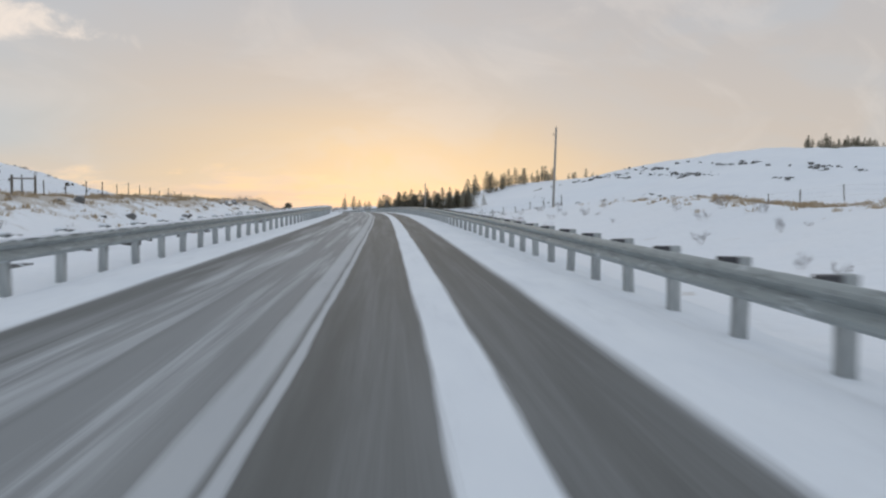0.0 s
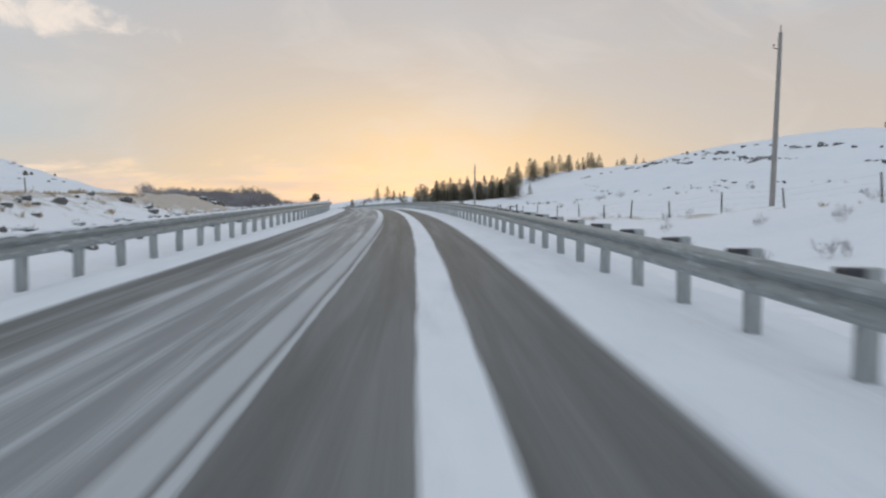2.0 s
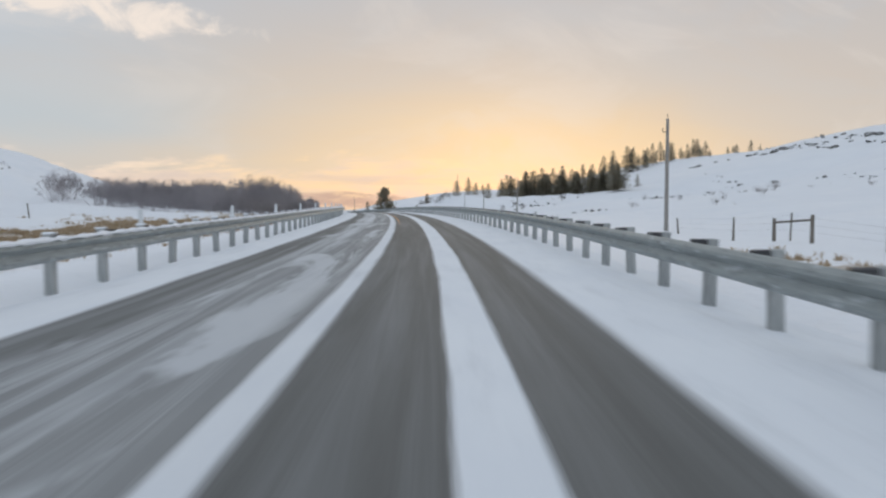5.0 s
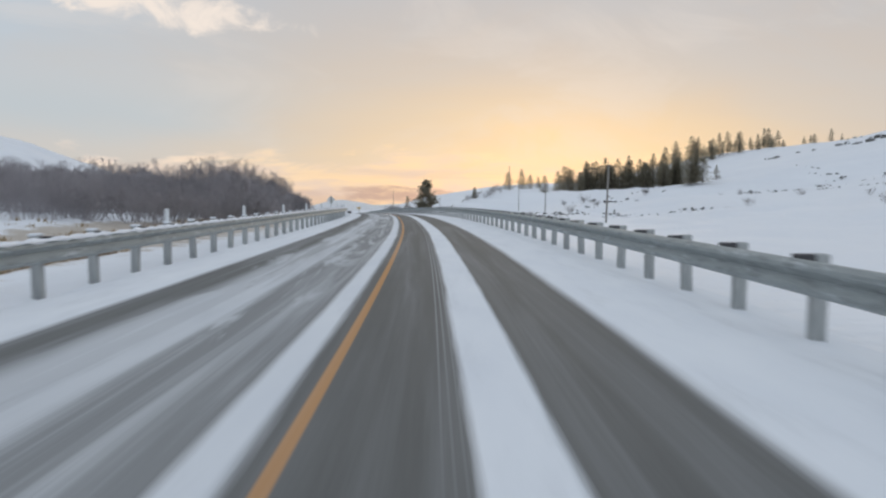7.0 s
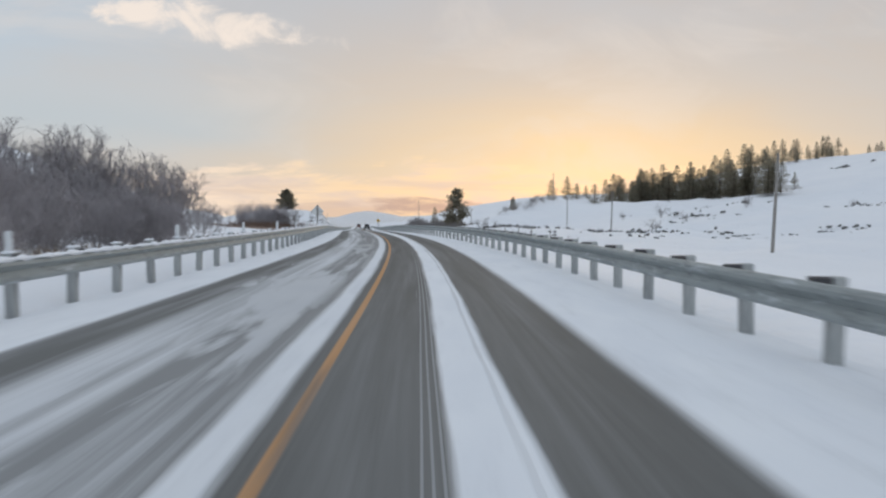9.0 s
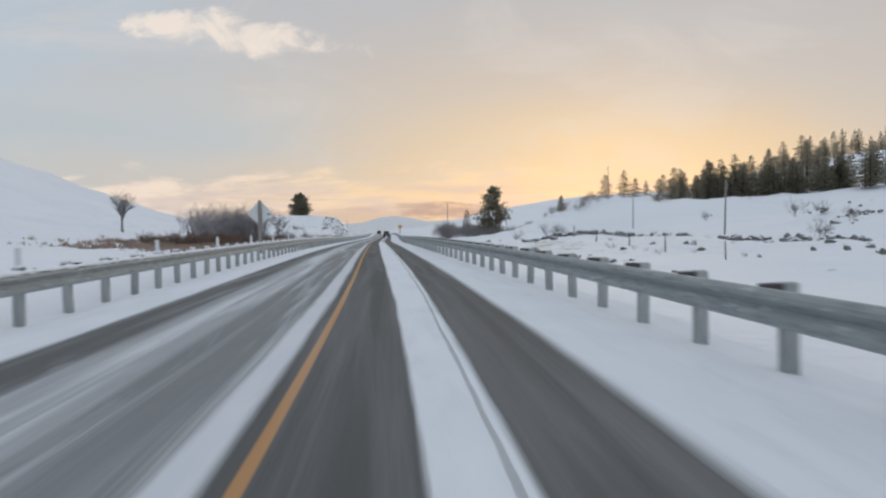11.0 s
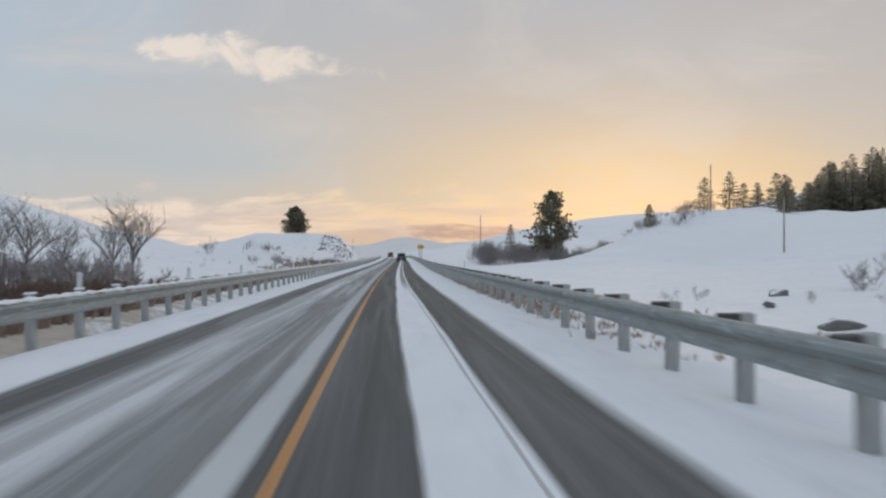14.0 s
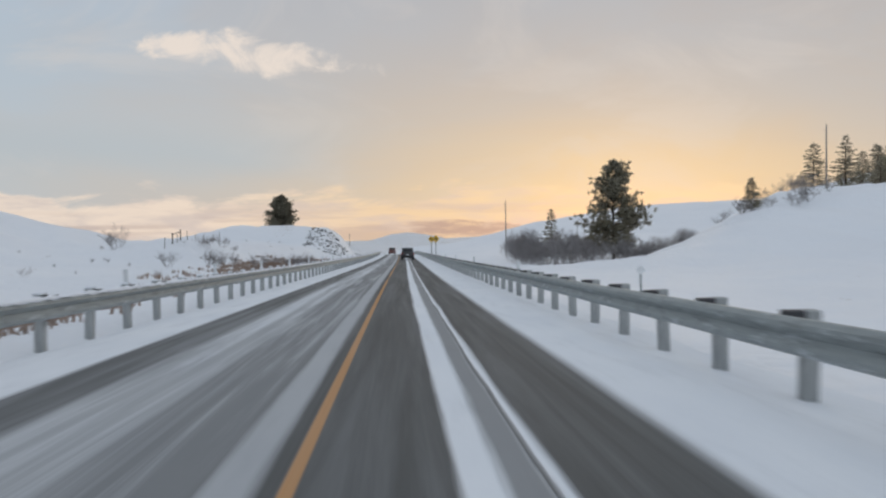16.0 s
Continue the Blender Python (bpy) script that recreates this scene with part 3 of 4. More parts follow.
BEAM, CAP = beam_mesh(), cap_mesh()
POST = box_mesh("post", 0.15, 0.14, 1.295, POST_WOOD, 0.012, (0, 0, -0.5))
BLOCK = box_mesh("spacer_block", 0.19, 0.14, 0.37, BLOCK_WOOD, 0.01)
TALL = box_mesh("marker", 0.10, 0.035, 0.30, REFLECT, 0.01)
POST_CAP = box_mesh("snow_cap", 0.16, 0.21, 0.05, SNOW, 0.02)


def guardrail(line, face, first, last, label):
    """face: +1 where the road lies towards +x of the rail."""
    rail = holder("guardrail", stand(first, line(first)), label, "guardrail")
    back = rail.matrix_basis.inverted()
    rest_v, rest_f = [], []
    count = int((last - first) / POST_GAP)
    for k in range(count):
        s = first + k * POST_GAP
        lat = line(s)
        p, h = spot(s, lat - face * 0.28)
        q = float(np.interp(s, STATION, LEVEL))
        p.z = q
        turn = Matrix.Rotation(-h, 4, "Z")
        wob = Matrix.Rotation(radians(1.2 * math.sin(k * 2.3)), 4, "X") @ Matrix.Rotation(radians(1.5 * math.sin(k * 1.7)), 4, "Y")
        at = Matrix.Translation(p) @ turn @ wob
        if k < 270:
            post = part("post", POST, rail, "", back @ at)
            part("spacer_block", BLOCK, post, "", Matrix.Translation((face * 0.172, 0, 0.42)))
            if face > 0:
                part("snow_cap", POST_CAP, post, "", Matrix.Translation((0, 0, 0.790)))
            if (face > 0 and s > 120 and k % 4 == 1) or (s > 372 and k % 8 == 1):
                part("marker", TALL, post, "white plastic marker on the post top", Matrix.Translation((0, 0, 0.825 if face > 0 else 0.785)))
        else:
            i = len(rest_v)
            for c in POST.vertices:
                rest_v.append(back @ at @ c.co)
            rest_f += [tuple(i + a for a in poly.vertices) for poly in POST.polygons]
        if k % 2 == 0:
            p2, _ = spot(s + 2 * POST_GAP, line(s + 2 * POST_GAP))
            p1, _ = spot(s, lat)
            p1.z, p2.z = q + 0.585, float(np.interp(s + 2 * POST_GAP, STATION, LEVEL)) + 0.585
            d = (p2 - p1).normalized()
            x = Vector((d.y, -d.x, 0)).normalized() * face
            m = Matrix((x, d * face, x.cross(d * face))).transposed().to_4x4()
            m.translation = p1 if face > 0 else p2
            panel = part("rail_panel", BEAM, rail, "", back @ m)
            if face > 0:
                part("snow_cap", CAP, panel, "", Matrix.Translation((0.015, 0, 0.168)))
    if rest_v:
        tagged(part("post_row", mesh_of("post_row", rest_v, rest_f, POST_WOOD), rail), kind="stuff")


guardrail(lambda s: float(np.interp(s, RAIL_S, RAIL)), -1, -36, 640, "galvanised W-beam guardrail on wooden posts beside the shoulder")
guardrail(lambda s: -5.65, 1, -36, 560, "galvanised W-beam guardrail on snow-capped posts with white markers")


# ---------------------------------------------------------------- trees and shrubs
def conifer(seed, tall, wide, low=0.12, round_top=False, dense=1.0, blade=0.42, taper=0.36, mat=None):
    """Trunk and crown meshes of a needle tree, tall metres high."""
    rng = random.Random(seed)
    t, c = Sticks(), Sticks()
    lean = Vector((rng.uniform(-0.02, 0.02), rng.uniform(-0.02, 0.02), 1))
    t.stick([lean * (tall * k / 5) for k in range(6)], [0.018 * tall * (1 - 0.185 * k) for k in range(6)], 7)

    def bough(p0, a, far, tilt, sag):
        d = Vector((math.cos(a), math.sin(a), tilt)).normalized()
        tip = p0 + d * far + Vector((0, 0, sag * far))
        t.stick([p0, p0.lerp(tip, 0.6) - Vector((0, 0, 0.03 * far)), tip], [0.012 * far + 0.012, 0.008 * far + 0.008, 0.005], 3)
        return d, tip

    z = tall * low
    while z < tall * 0.985:
        f = (z / tall - low) / (1 - low)
        if round_top:
            reach = wide * 0.5 * (1 - f) ** taper * (0.72 + 0.28 * math.sin(min(1.0, f * 2.2 + 0.25) * 1.57)) + 0.25
            for _ in range(rng.choice((3, 4, 5))):
                p0 = lean * z
                far = reach * rng.uniform(0.5, 1.1) * (1.15 if rng.random() < 0.15 else 1)
                d, tip = bough(p0, rng.uniform(0, 2 * math.pi), far, rng.uniform(-0.15, 0.45), 0.08)
                for _ in range(max(2, int(dense * 1.3 * far ** 0.5))):
                    hub = p0.lerp(tip, rng.uniform(0.35, 1.0)) + rand_dir(rng) * (0.12 + 0.13 * far)
                    for _ in range(13):
                        w = (rand_dir(rng) + d * 0.25 + Vector((0, 0, 0.25))).normalized()
                        c.leaf(hub + w * 0.05, w, rand_dir(rng), blade * rng.uniform(0.7, 1.3))
            z += tall * 0.028 * rng.uniform(0.7, 1.4)
            continue
        # a tier of boughs, some of them missing or broken short
        reach = wide * 0.5 * (1 - f) ** taper * (0.8 + 0.2 * min(1.0, f * 6)) + 0.12
        turn = rng.uniform(0, 6.28)
        boughs = 6 if f < 0.7 else 5
        for k in range(boughs):
            if rng.random() < 0.14:
                continue
            p0 = lean * (z + tall * rng.uniform(-0.008, 0.008))
            far = reach * rng.uniform(0.62, 1.12) * (0.55 if rng.random() < 0.1 else 1)
            d, tip = bough(p0, turn + 6.28 * k / boughs + rng.uniform(-0.3, 0.3), far, rng.uniform(-0.30, 0.02) + 0.5 * f * f, 0.10)
            side_ = Vector((-d.y, d.x, 0))
            for _ in range(max(5, int(dense * 9 * far ** 0.9))):
                g = rng.uniform(0.18, 1.0)
                at = p0.lerp(tip, g) + side_ * rng.gauss(0, 0.12 * far * (1.15 - g) + 0.05) + Vector((0, 0, rng.uniform(-0.16, 0.06)))
                w = (d * 0.9 + side_ * rng.uniform(-0.8, 0.8) + Vector((0, 0, rng.uniform(-0.45, 0.3)))).normalized()
                c.leaf(at, w, rand_dir(rng), blade * rng.uniform(0.7, 1.35))
        z += tall * 0.048 * rng.uniform(0.8, 1.25) * (1.0 - 0.35 * f)
    for _ in range(8):
        c.leaf(lean * (tall * rng.uniform(0.93, 0.985)), (Vector((0, 0, 1)) + rand_dir(rng) * 0.35).normalized(), rand_dir(rng), blade)
    return t.mesh("trunk", BARK), c.mesh("crown", mat or NEEDLE)


def bare_shrub(seed, tall, wide, stems=9, twigs=3, thick=0.018, mat=TWIG, dome=False, fine=0.005):
    """A leafless shrub: stems that fork into fine twigs; with dome, its twigs end in a rounded outline."""
    rng = random.Random(seed)
    a_, b_ = Sticks(), Sticks()

    def grow(p, d, size, r, depth):
        q = p + d * size * 0.5 + rand_dir(rng) * size * 0.06
        e = q + (d + rand_dir(rng) * 0.22).normalized() * size * 0.5
        if depth == 3:
            b_.stick([p, e], [r, r * 0.5], 3)
        else:
            (a_ if depth == 0 else b_).stick([p, q, e], [r, r * 0.75, r * 0.5], 4 if depth == 0 else 3)
        if depth < 3:
            for _ in range(twigs + (1 if depth == 1 else 0)):
                g = rng.uniform(0.25, 1.0)
                s0 = p.lerp(q, g * 2) if g < 0.5 else q.lerp(e, g * 2 - 1)
                w = (d + rand_dir(rng) * 0.75 + Vector((0, 0, 0.25))).normalized()
                grow(s0, w, size * rng.uniform(0.38, 0.62), max(r * 0.45, fine), depth + 1)

    for _ in range(stems):
        a = rng.uniform(0, 2 * math.pi)
        r0 = rng.uniform(0, 0.25) * wide
        spread = rng.uniform(0.1, 0.95) if dome else 0.4
        d = Vector((math.cos(a) * wide * spread / tall, math.sin(a) * wide * spread / tall, 1)).normalized()
        grow(Vector((math.cos(a) * r0, math.sin(a) * r0, -0.1)), (d + rand_dir(rng) * 0.18).normalized(), tall * rng.uniform(0.5, 0.8), thick * rng.uniform(0.7, 1.3), 0)
    top = max(v.z for v in a_.v + b_.v)
    if dome:
        top = sorted(v.z for v in b_.v)[int(len(b_.v) * 0.93)]
    for g in (a_, b_):
        g.v = [v * (tall / top) for v in g.v]
        if dome:
            out = [math.sqrt((v.x ** 2 + v.y ** 2) / (0.62 * wide) ** 2 + (v.z / tall) ** 2) for v in g.v]
            g.v = [v * (1 if o < 0.75 else (0.75 + 0.28 * math.tanh((o - 0.75) / 0.28)) / o) for v, o in zip(g.v, out)]
    return a_.mesh("framework", mat), b_.mesh("twig_crown", mat)


def bare_tree(seed, tall, bole=0.42):
    """A small leafless tree with one trunk and a round crown of fine twigs."""
    rng = random.Random(seed)
    a_, b_ = Sticks(), Sticks()

    def grow(p, d, size, r, depth):
        pts, q = [p], p
        for _ in range(3):
            q = q + (d + rand_dir(rng) * (0.12 if depth == 0 else 0.25)).normalized() * size / 3
            pts.append(q)
        (a_ if depth < 1 else b_).stick(pts, [r, r * 0.85, r * 0.7, r * 0.5], 6 if depth < 2 else 3)
        if depth < 4:
            turn = rng.uniform(0, 6.28)
            for k in range((7, 5, 4, 3)[depth]):
                s0 = pts[rng.choice((1, 2, 3, 3)) if depth else rng.choice((2, 3))]
                w = turn + 6.28 * k / (7, 5, 4, 3)[depth] + rng.uniform(-0.4, 0.4)
                out = Vector((math.cos(w), math.sin(w), 0))
                way_ = (d * 0.75 + out * 0.62 + Vector((0, 0, 0.25)) + rand_dir(rng) * 0.3).normalized()
                grow(s0, way_, size * rng.uniform(0.5, 0.8), max(r * 0.5, 0.008), depth + 1)

    grow(Vector((0, 0, -0.2)), Vector((0.04, 0, 1)), tall * bole, tall * 0.020, 0)
    top = max(v.z for v in b_.v)
    for g in (a_, b_):
        g.v = [v * (tall / top) for v in g.v]
    return a_.mesh("trunk", TWIG), b_.mesh("branch_crown", TWIG)


def plant(name, meshes, names, m, label, category, group=""):
    ob = holder(name, m, label, category, group)
    for me, nm in zip(meshes, names):
        part(nm, me, ob)
    return ob


TC = ("trunk", "crown")
ST = ("framework", "twig_crown")
TB = ("trunk", "branch_crown")
# the big ponderosa by the road, the pine on the mound and the small ones on the nose of the hill
plant("pine_tree", conifer(11, 15.6, 12.4, 0.05, True, 6.5, 0.48, 0.55), TC, stand(468, 34.5), "tall ponderosa pine with rounded dark crown beside the road", "tree")
plant("pine_tree", conifer(15, 11.8, 13.0, 0.05, True, 9.0, 0.52, 0.56), TC, stand(628, -40), "lone rounded pine on top of a snowy mound", "tree")
plant("pine_tree", conifer(13, 4.8, 3.4, 0.06, False, 2.6, 0.30, 0.75), TC, stand(464, 55), "small young pine on a snowy slope among shrubs", "tree")
plant("pine_tree", conifer(14, 8.8, 4.8, 0.05, False, 1.8, 0.38, 0.8), TC, stand(488, 29), "small dark fir among roadside brush", "tree")
FIRS = [conifer(20 + k, 10, (7.6, 6.6, 7.4, 6.8)[k], (0.04, 0.12, 0.10, 0.15)[k], False, (1.0, 0.95, 1.0, 0.9)[k], 0.46, (0.95, 0.85, 0.75, 0.8)[k]) for k in range(4)]
FIRS += [conifer(30 + k, 10, (8.0, 8.8)[k], 0.06, False, 1.2, 0.44, (0.85, 0.75)[k]) for k in range(2)]
rng = random.Random(7)


def fir(s, lat, tall, kind, label, group):
    m = stand(s, lat, rng.uniform(0, 360), tall / 10)
    return plant("pine_tree", FIRS[kind], TC, m, label, "tree", group)


for s_, l_, t_, k_ in ((478, 73, 8.0, 5), (479, 79.5, 9.4, 4), (481, 84, 6.6, 5), (482, 88, 6.2, 4), (466, 86.2, 7.4, 5), (500, 104, 9.5, 4), (506, 110, 8.5, 5)):
    fir(s_, l_, t_, k_, "slender conifer standing apart on a snowy hillside", "conifers on the near slope")
for k in range(84):
    l_ = 112 + 42 * rng.random()
    s_ = 503 - 0.86 * (l_ - 114) + 34 * rng.random() ** 1.4
    fir(s_, l_, rng.uniform(7.5, 13.5) + (3.5 if rng.random() < 0.22 else 0), rng.choice((0, 1, 2, 3, 4, 5)), "dark conifer in a dense stand on a snowy hillside", "conifer stand")
for k in range(16):
    fir(464 + rng.uniform(-4, 24), 150 + rng.uniform(0, 9), rng.uniform(9, 14), rng.choice((0, 1, 2, 3)), "dark conifer in a small clump above the stand", "conifer clump")
fir(478, 173, 7.5, 0, "single small conifer on open snow near the stand", "")
for k in range(32):
    g = k / 31
    fir(745 + 30 * g + rng.uniform(-14, 14), 285 + 150 * g + rng.uniform(-5, 5), rng.uniform(11, 24) * (1.15 - 0.4 * g), rng.choice((0, 1, 2, 3)), "distant conifer on the ridge line", "ridge conifers")
for k in range(13):
    g = k / 12
    fir(800 - 108 * g + rng.uniform(-6, 6), 392 + 26 * g + rng.uniform(-6, 6), rng.uniform(6, 12), rng.choice((0, 1, 4, 5)), "distant conifer on the ridge line", "ridge conifers")
for k in range(44):
    fir(446 + rng.uniform(0, 34), 470 + rng.uniform(0, 75), rng.uniform(8, 13), rng.choice((0, 1, 2)), "distant conifer on the hilltop", "hilltop conifers")

WILLOW_TWIG = make_needles("grey_willow_twigs", (0.45, 0.43, 0.445), (0.64, 0.61, 0.62))
THICKET = [bare_shrub(40 + k, 6.0, 6.4, 14, 4, 0.030, WILLOW_TWIG, True, 0.0125) for k in range(4)]
DOME = [bare_shrub(46 + k, 6.0, 6.4, 13, 4, 0.030, TWIG, True, 0.0125) for k in range(3)]
BUSH = [bare_shrub(50 + k, 1.6, 1.9, 15, 3, 0.009, TWIG, False, 0.006) for k in range(3)]
SPRIG = [bare_shrub(55 + k, 1.6, 1.9, 8, 3, 0.011, TWIG, False, 0.008) for k in range(3)]
# the thicket left of the road: clumps with rounded tops, lower between them
DOMES = ((200, -19, 5, 0.92), (206, -27, 5, 0.95), (212, -18, 5, 1.0), (219, -24, 5.5, 0.90), (226, -17, 5.5, 0.84), (232, -28, 6, 1.08), (240, -19, 5, 1.40), (243, -16, 4, 0.95), (240, -35, 6, 1.1), (228, -37, 5, 1.0), (245, -42, 5, 1.05))
for k in range(190):
    s_ = 194 + 50 * rng.random() ** 0.72
    l_ = -13.5 - 29 * rng.random() ** 1.15 * min(1.0, (s_ - 176) / 46) - max(0, (206 - s_) * 0.5)
    near_ = max(g * math.exp(-((s_ - a) ** 2 + (l_ - b) ** 2) / (2 * w * w)) for a, b, w, g in DOMES)
    top_ = (2.3 + 4.0 * near_) * (0.82 + 0.18 * float(ss(s_, 204, 222)))
    size_ = (top_ * rng.uniform(0.68, 0.90) - float(relief(s_, l_))) / 6
    plant("bare_shrub", rng.choice(THICKET), ST, stand(s_, l_, rng.uniform(0, 360), max(size_, 0.3)), "tall leafless willow shrub in a roadside thicket", "shrub", "roadside thicket")
for k in range(36):
    m = stand(rng.uniform(197, 224), -24 - 16 * rng.random(), rng.uniform(0, 360), rng.uniform(0.48, 0.66))
    plant("bare_shrub", rng.choice(THICKET), ST, m, "tall leafless willow shrub in a roadside thicket", "shrub", "roadside thicket")
plant("bare_tree", bare_tree(64, 4.4), TB, stand(246, -13.5), "small leafless tree at the end of a thicket", "tree")
plant("bare_tree", bare_tree(65, 5.0), TB, stand(249, -16), "small leafless tree at the end of a thicket", "tree")
for k in range(90):
    s_ = rng.uniform(196, 243)
    m = stand(s_, -10.2 - 5.5 * rng.random() - max(0, (206 - s_) * 0.5), rng.uniform(0, 360), rng.uniform(0.28, 0.45))
    plant("bare_shrub", rng.choice(THICKET), ST, m, "short leafless willow at the edge of a thicket", "shrub", "roadside thicket")
WILLOW = [bare_shrub(70 + k, 6.0, 1.9, 4, 4, 0.05, WILLOW_TWIG) for k in range(3)]
for k in range(46):
    ahead = rng.uniform(42, 60)
    m = stand(287.5 + ahead, 1.7 - ahead * (0.36 + 0.12 * rng.random() ** 1.3), rng.uniform(0, 360), rng.uniform(0.62, 0.96))
    plant("willow", rng.choice(WILLOW), ST, m, "slender upright leafless willow beside a field", "shrub", "field willows")
for k in range(58):
    ahead, bear = (rng.uniform(42, 60), rng.uniform(0.365, 0.44)) if k % 2 else (rng.uniform(50, 72), rng.uniform(0.24, 0.40))
    m = stand(287.5 + ahead, 1.7 - ahead * bear, rng.uniform(0, 360), rng.uniform(0.38, 0.66) if k % 2 else rng.uniform(0.22, 0.38))
    plant("willow", rng.choice(THICKET), ST, m, "dense low willow shrub below taller stems", "shrub", "field willows")
plant("bare_tree", bare_tree(61, 7.4, 0.24), TB, stand(372, -43), "spreading leafless tree on a snowy field", "tree")
plant("bare_tree", bare_tree(62, 5.4, 0.42), TB, stand(352, -14.5), "small leafless tree beside the willows", "tree")
for s_, l_, t_ in ((349, -20.3, 4.9), (350, -19.2, 5.1), (352, -18.4, 4.4)):
    plant("bare_tree", bare_tree(int(s_), t_, 0.45), TB, stand(s_, l_), "small leafless tree beside the willows", "tree")
plant("bare_tree", bare_tree(63, 5.3, 0.46), TB, stand(357, -17.4), "small leafless tree with a forked trunk", "tree")
plant("bare_shrub", BUSH[0], ST, stand(439, -31.3, 0, 1.9), "rounded leafless shrub on open snow", "shrub")
BRUSH = make_needles("brown_brush_twigs", (0.31, 0.235, 0.20), (0.46, 0.36, 0.30))
SCRUB = [bare_shrub(80 + k, 1.5, 2.2, 24, 3, 0.010, BRUSH, False, 0.007) for k in range(3)]
for k in range(70):
    m = stand(300 + 44 * rng.random(), -9.0 - 11 * rng.random(), rng.uniform(0, 360), rng.uniform(0.7, 1.05))
    plant("shrub", SCRUB[k % 3], ST, m, "rust-brown leafless brush in a roadside ditch", "shrub", "ditch brush")
SHRUB = "low leafless sagebrush poking through hillside snow"
for s_, l_, z_ in ((320, 48.4, 1.5), (330, 58.6, 1.3), (335, 73.4, 1.6), (348, 62, 1.9), (323, 142, 2.0), (273, 168, 2.2), (300, 120, 1.4), (250, 130, 1.2), (466, 51, 1.2), (468, 58, 1.5), (474, 65, 1.6), (476, 68, 1.9), (472, 62, 1.0), (395, 95, 2.2), (458, 60.6, 1.9), (457, 58, 1.5), (459, 51, 1.4), (462, 50, 1.2)):
    plant("shrub", BUSH[int(s_) % 3], ST, stand(s_, l_, s_ * 7, z_), SHRUB, "shrub", "hillside shrubs")
for k in range(26):
    s_, l_ = rng.uniform(200, 330), -70 - 45 * rng.random()
    plant("shrub", BUSH[k % 3], ST, stand(s_, l_, k * 40, rng.uniform(0.7, 1.5)), "dark leafless scrub along a snowy ridge", "shrub", "ridge scrub")
for s_, l_, z_ in ((460, 51.5, 0.45), (457, 54, 0.36), (462, 53, 0.34), (463, 62, 0.46), (464, 64, 0.52), (461, 65.5, 0.38)):
    plant("shrub", DOME[int(s_) % 3], ST, stand(s_, l_, s_ * 7, z_), "brown leafless shrub near a young pine on the slope", "shrub", "hillside shrubs")
SAGE = make_needles("grey_sage_leaves", (0.26, 0.235, 0.21), (0.40, 0.36, 0.32))
SAGEBRUSH = [conifer(90 + k, 2.2, 3.0, 0.02, True, 2.2, 0.26, 0.6, SAGE) for k in range(2)]
for k in range(38):
    l_ = -62 - 70 * rng.random()
    s_ = 262 - rng.uniform(-6, 46) * (1 if k % 3 else 1.6)
    plant("sagebrush", SAGEBRUSH[k % 2], TC, stand(s_, l_, k * 40, rng.uniform(0.2, 0.5)), "grey-brown rounded sagebrush along a snowy ridge", "shrub", "ridge sagebrush")
for k in range(34):
    s_, l_ = rng.uniform(150, 560), 60 + 130 * rng.random() ** 1.2
    plant("shrub", BUSH[k % 3], ST, stand(s_, l_, k * 40, rng.uniform(0.4, 1.3)), SHRUB, "shrub", "hillside shrubs")
for k in range(46):
    g = rng.random()
    plant("shrub", DOME[k % 3], ST, stand(452 + 22 * g, 25 + 22 * g + rng.gauss(0, 2.0), k * 40, rng.uniform(0.28, 0.68) * (1.15 - 0.5 * g)), "brown leafless brush beside a pine on the slope", "shrub", "roadside brush")
for k in range(26):
    s_, l_ = rng.uniform(424, 452), -9.5 - 14 * rng.random()
    plant("shrub", BUSH[k % 3], ST, stand(s_, l_, k * 40, rng.uniform(0.6, 1.1)), "brown leafless brush beyond the guardrail", "shrub", "mound brush")
for k in range(64):
    s_ = rng.uniform(440, 540)
    l_ = max(14 + rng.uniform(0, 1) * (8 + 0.35 * max(0, s_ - 440)), 0.155 * (s_ - 343) + 2.5 * rng.random())
    plant("shrub", DOME[k % 3], ST, stand(s_, min(l_, 40), k * 40, rng.uniform(0.35, 0.85)), "brown leafless brush in a roadside hollow", "shrub", "roadside brush")
for k in range(150):
    s_, l_ = rng.choice(((rng.uniform(0, 110), rng.uniform(7.5, 19)), (rng.uniform(5, 120), rng.uniform(7.5, 19)), (rng.uniform(-5, 90), rng.uniform(-18, -9.5)), (rng.uniform(284, 342), rng.uniform(9, 40)), (rng.uniform(400, 520), rng.uniform(-40, -14))))
    plant("sage_clump", SPRIG[k % 3], ST, stand(s_, l_, k * 40, rng.uniform(0.2, 0.42)), "small leafless sage clump half buried in snow", "sagebrush", "sage clumps")


def tufts(name, spots, tall, label, mat=STRAW):
    """Dry grass as one mass of kinked blades."""
    g = Sticks()
    r_ = random.Random(len(spots))
    for s, lat in spots:
        p, _ = spot(s, lat)
        for _ in range(9):
            d = (Vector((0, 0, 1)) + rand_dir(r_) * 0.55).normalized()
            g.leaf(p + Vector((r_.gauss(0, 0.14), r_.gauss(0, 0.14), -0.03)), d, rand_dir(r_), tall * r_.uniform(0.6, 1.3))
    tagged(new(name, g.mesh(name, mat)), label, "grass", kind="stuff")


def scatter(count, *areas):
    r_ = random.Random(count)
    out = []
    for _ in range(count):
        s0, l0, ws, wl = r_.choice(areas)
        out.append((r_.gauss(s0, ws), r_.gauss(l0, wl)))
    return out


